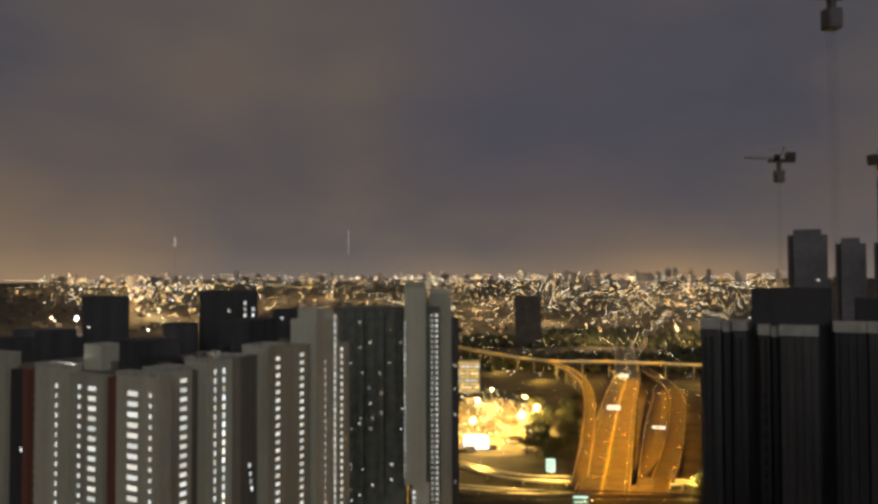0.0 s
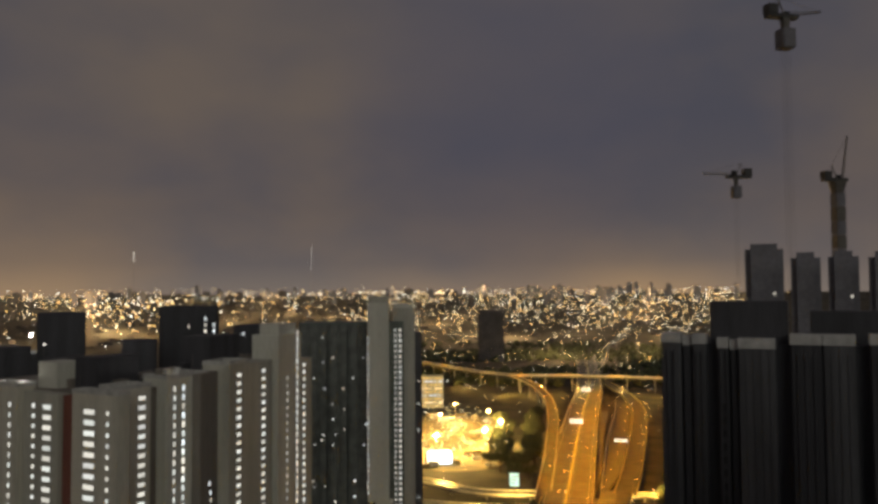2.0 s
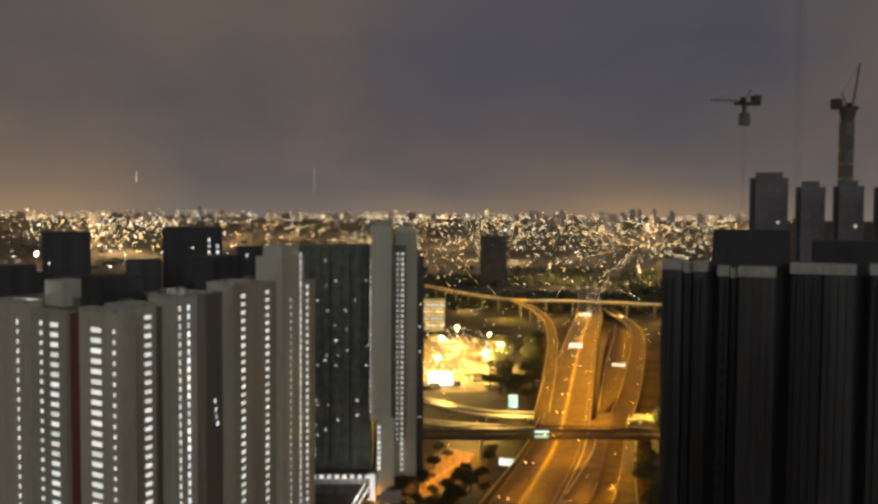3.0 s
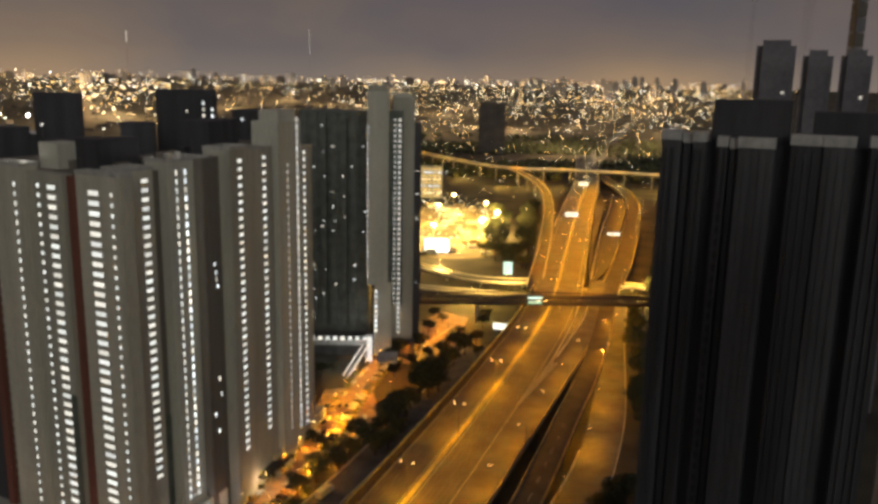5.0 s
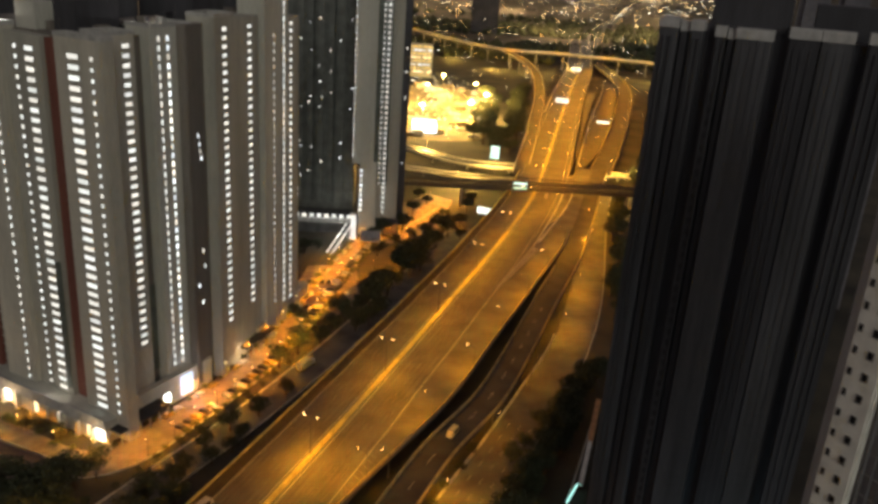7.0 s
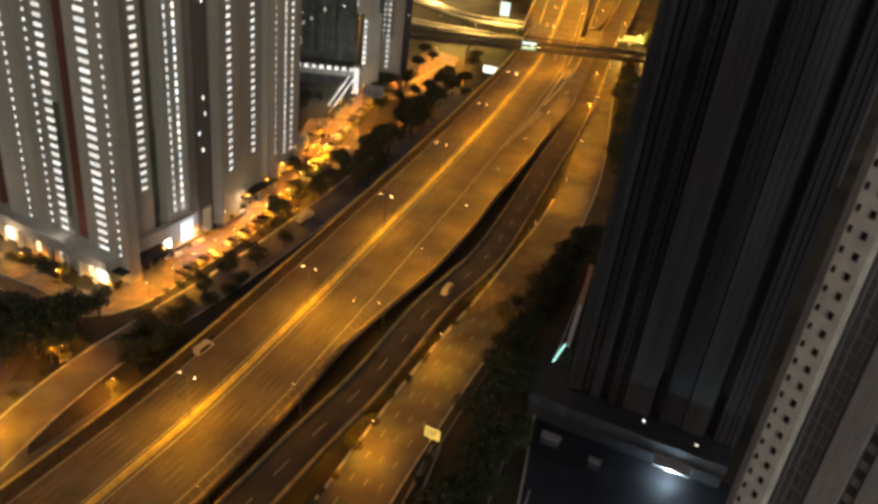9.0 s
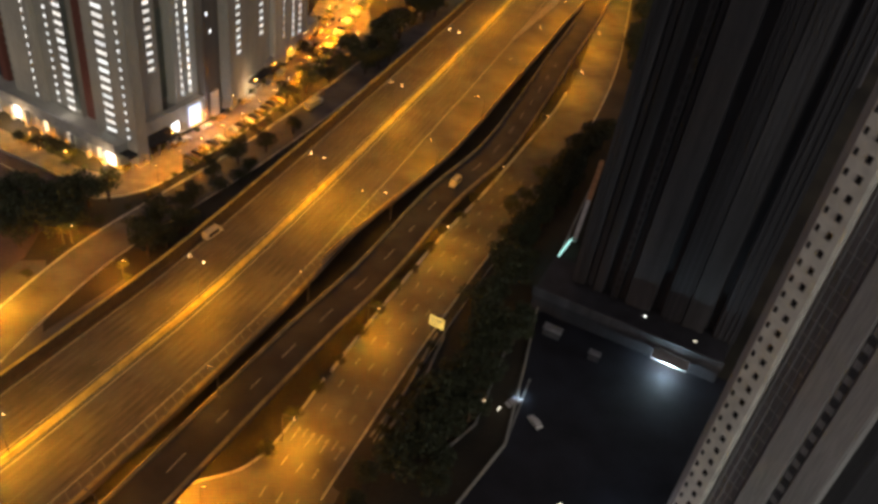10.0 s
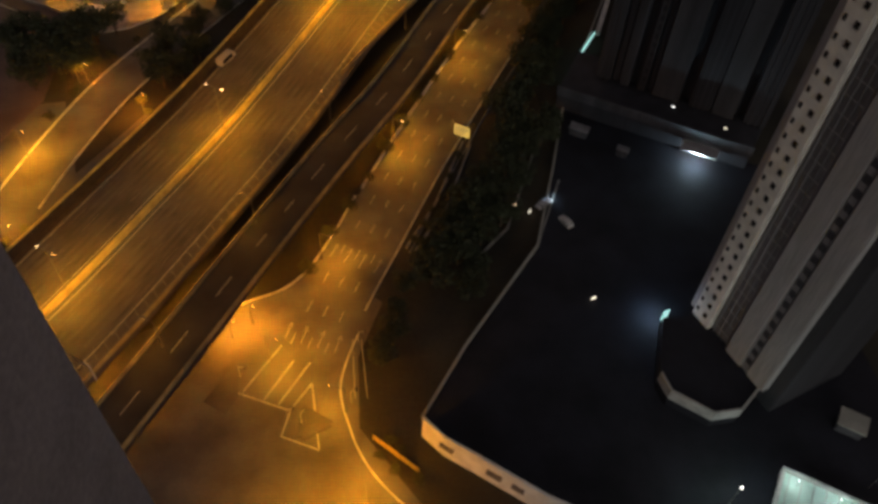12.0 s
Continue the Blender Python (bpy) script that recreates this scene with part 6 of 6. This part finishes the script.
for _ in range(75):  # streets of lamps
    az, el = r.uniform(-27, 24), 0.25 - abs(r.gauss(0, 1.7))
    rr = ground_range(el, az)
    step_az, step_r = r.uniform(-0.24, 0.24), r.uniform(-18, 18)
    for k in range(r.randrange(6, 26)):
        if 1300 < rr + step_r * k < 4750:
            city_lamp(az + step_az * k, rr + step_r * k, r.uniform(6, 14), r.uniform(0.5, 1.15))
for _ in range(1150):  # scattered lamps
    az, el = r.uniform(-27, 24), 0.15 - abs(r.gauss(0, 1.8))
    rr = ground_range(el, az)
    if rr > 1250:
        city_lamp(az, rr, r.uniform(4, 40), r.choice((0.5, 0.6, 0.8, 1.0, 1.5)))
for _ in range(320):  # the brightest quarter
    az, el = r.gauss(9, 6), 0.1 - abs(r.gauss(0, 1.3))
    city_lamp(az, ground_range(el, az), r.uniform(6, 30), r.choice((0.8, 1.0, 1.3)))
for _ in range(330):  # container port
    az, el = r.gauss(-20, 2.6), -0.6 - abs(r.gauss(0, 1.0))
    city_lamp(az, ground_range(el, az), r.uniform(6, 26), r.choice((0.7, 0.9, 1.2, 2.0)))
for _ in range(260):  # faint lamps beyond the ridge
    az = r.uniform(-27, 24)
    x, y = at_bearing(az, 4600)
    gem(verts, faces, (x, y, EYE + 4600 * math.tan(radians(r.triangular(-0.35, 0.3, -0.2)))), 4600 * 0.0004 * r.choice((0.4, 0.5, 0.7)))
for k in range(60):  # curved shore road
    az = -29 + 0.16 * k
    city_lamp(az, ground_range(-0.15 - 0.012 * k, az), 12, 0.8)
    city_lamp(az, ground_range(-0.1 + 0.004 * k, az), 12, 0.6)
for k in range(52):  # bright terminal frontage
    city_lamp(12 + 0.115 * k, ground_range(-0.15, 15), 14, 0.9)
far_pts = curve_points(FAR_ROAD, 55)
road_verts, road_faces = [], []
for i in range(len(far_pts)):
    d, n = frame_at(far_pts, i)
    for o in (-5, 5):
        p = far_pts[i] + n * o
        gem(road_verts, road_faces, (p.x, p.y, 12 + far_height(p.length, math.atan2(p.y, p.x))), p.length * 0.00024)
tagged(data_part("road_lights", road_verts, road_faces, SODIUM_GLASS), "line of sodium lamps along the far road", "city lights", kind="stuff")
for _ in range(1300):  # near districts this side of the hills
    az = r.uniform(-4, 21)
    el = r.triangular(-4.6, -0.2, -1.2)
    if r.random() < 0.35 and -3.9 < el < -2.6 and az < 9:
        continue
    city_lamp(az, ground_range(el, az), r.uniform(12, 26), r.choice((0.5, 0.7, 0.9, 1.2)))
for _ in range(260):  # sparse lamps on the middle ground
    az, rr = r.uniform(-1, 18), r.uniform(620, 1900)
    x, y = at_bearing(az, rr)
    gem(verts, faces, (x, y, r.uniform(14, 20)), rr * 0.00042)
tagged(data_part("city_lights", verts, faces, CITY), "countless orange and white lamps of the far city", "city lights", kind="stuff")

def block_mesh(seed, facade=FARGREY):
    """A far city block, one unit wide, with a stepped roof, storey joints and plant room."""
    q = random.Random(seed)
    bm = bmesh.new()
    box(bm, -0.5, 0.5, -0.5, 0.5, 0, 0.92)
    box(bm, -0.5, q.uniform(-0.1, 0.3), -0.42, 0.4, 0.92, 1.0)
    box(bm, -0.2, 0.1, -0.2, 0.2, 1.0, 1.05)
    return mesh_of("distant_building", bm, facade)


verts, faces = [], []
for _ in range(900):  # low houses and sheds, too many to count
    az, el = r.uniform(-29, 26), -0.3 - abs(r.gauss(0, 1.4))
    rr = max(2050, ground_range(el, az))
    x, y = at_bearing(az, rr)
    z = far_height(rr, radians(90 - az)) - 3
    w, d, h = r.uniform(9, 26), r.uniform(9, 22), r.choice((5, 6, 8, 10, 13))
    k, a = len(verts), r.uniform(0, 1.57)
    c, s = math.cos(a), math.sin(a)
    verts += [(x + c * i * w / 2 - s * j * d / 2, y + s * i * w / 2 + c * j * d / 2, z + q * h) for i, j, q in itertools.product((-1, 1), (-1, 1), (0, 1))]
    faces += [tuple(k + i for i in f) for f in ((0, 1, 3, 2), (4, 6, 7, 5), (0, 4, 5, 1), (2, 3, 7, 6), (1, 5, 7, 3))]
tagged(data_part("low_houses", verts, faces, FARGREY), "countless low roofs of the far city", "houses", kind="stuff")
verts, faces = [], []
for _ in range(5200):  # scrub and woods on the middle ground
    az, rr = r.uniform(-9, 24), r.triangular(760, 2500, 1700)
    x, y = at_bearing(az, rr)
    near_road = min((Vector((x, y, 0)) - p).length for p in far_pts[::2])
    if near_road < 45 or (rr < 1330 and not (az > 17.5 or az < -0.5)) or noise.noise(Vector((x / 260, y / 260, 0))) < -0.18:
        continue
    k, s = len(verts), r.uniform(3.5, 9)
    verts += [tuple(Vector((x, y, s * 0.7)) + Vector(d) * s * r.uniform(0.6, 1.25)) for d in ((1, 0, 0), (0, 1, 0), (-1, 0, 0), (0, -1, 0), (0, 0, 1.1), (0, 0, -0.9))]
    faces += [(k + a, k + b2, k + c) for a, b2, c in ((0, 1, 4), (1, 2, 4), (2, 3, 4), (3, 0, 4), (1, 0, 5), (2, 1, 5), (3, 2, 5), (0, 3, 5))]
tagged(data_part("woods", verts, faces, LEAF), "dark far woods and scrub below the city", "woods", kind="stuff")
blocks = [block_mesh(k) for k in range(5)]
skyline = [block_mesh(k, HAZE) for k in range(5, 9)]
for _ in range(280):
    az, el = r.uniform(-29, 26), -0.15 - abs(r.gauss(0, 1.2))
    rr = max(1700, ground_range(el, az))
    x, y = at_bearing(az, rr)
    z = far_height(rr, radians(90 - az)) - 3
    h = r.choice((8, 10, 14, 18, 24, 40 if el > -0.6 else 12))
    b = new("distant_building", r.choice(blocks))
    b.matrix_basis = pose(x, y, z, 0, 0, r.uniform(0, 90)) @ Matrix.Diagonal((r.uniform(14, 40), r.uniform(14, 30), h, 1))
    tagged(b, "dim grey city block among far street lights", "building", "distant buildings")


verts, faces = [], []
for k in range(88):  # far residential towers that break the skyline
    az = r.choice((r.uniform(-6, 22), r.gauss(8, 2.2), r.gauss(15, 2.0), r.uniform(-28, -6)))
    rr = r.uniform(3700, 4650)
    x, y = at_bearing(az, rr)
    z, w = far_height(rr, radians(90 - az)) - 3, r.uniform(14, 30)
    top = EYE + rr * math.tan(radians(r.triangular(-0.25, 0.62, 0.05)))
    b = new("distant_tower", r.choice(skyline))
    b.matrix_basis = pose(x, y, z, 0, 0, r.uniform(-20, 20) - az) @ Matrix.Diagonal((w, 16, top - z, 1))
    tagged(b, "haze-tinted grey far tower with few lit rooms", "building", "far towers")
    for _ in range(r.randrange(2, 7)):
        dx = r.uniform(-w * 0.45, w * 0.45)
        gem(verts, faces, (x + dx, y - 12, z + (top - z) * r.uniform(0.35, 0.98)), rr * 0.00036 * r.choice((0.5, 0.6, 0.8)))
tagged(data_part("tower_lights", verts, faces, CITY), "lit rooms of the far towers", "city lights", kind="stuff")


def fill_mast(az, rr, watts):
    """An added lamp mast; its bulb stands in for a far district's street lights."""
    x, y = at_bearing(az, rr)
    m = thing("lamp_mast", (x, y, far_height(rr, radians(90 - az)) - 1), 0, "added lamp mast standing in for far street lighting", "lamp mast", "lamp masts")
    bm = bmesh.new()
    cyl(bm, 0, 0, 0, 40, 0.5, 0.3, 6)
    part("pole", bm, STEEL, m)
    bm = bmesh.new()
    cyl(bm, 0, 0, 39, 40, 1.1, 1.1, 8)
    part("lamp_ring", bm, SODIUM_GLASS, m)
    bulb(m, (0, 0, 36), watts, (1.0, 0.62, 0.26), 0.8)


# masts added to brighten the ground and roofs of the far city
for k in range(54):
    az = -28 + 52 * (k + 0.5) / 54 + r.uniform(-0.8, 0.8)
    fill_mast(az, r.uniform(2300, 4600), 0.75e6)
for k in range(9):
    fill_mast(r.uniform(9, 19), r.uniform(1700, 2300), 0.3e6)
for az, rr in ((-20, 2900), (-18, 2700), (-22, 3200)):
    fill_mast(az, rr, 1.2e6)


def tall_mast(az, rr, top_el, lights, label):
    x, y = at_bearing(az, rr)
    z0, z1 = far_height(rr, radians(90 - az)) - 2, EYE + rr * math.tan(radians(top_el))
    m = thing("mast", (x, y, z0), 0, label, "mast")
    bm = bmesh.new()
    cyl(bm, 0, 0, 0, z1 - z0, 1.2, 0.3, 6)
    part("shaft", bm, HAZE, m)
    for e0, e1 in lights:
        a, b = EYE + rr * math.tan(radians(e0)) - z0, EYE + rr * math.tan(radians(e1)) - z0
        bm = bmesh.new()
        box(bm, -1.6, 1.6, -3.4, -2.3, a, b)
        part("mast_light", bm, LIT, m, "white mast light")


tall_mast(-19.0, 4000, 2.9, [(2.1, 2.75)], "far tower with bright vertical light")
tall_mast(-7.36, 4000, 3.2, [(1.7 + 0.28 * k, 1.76 + 0.28 * k) for k in range(6)], "far mast with a string of dim lights")
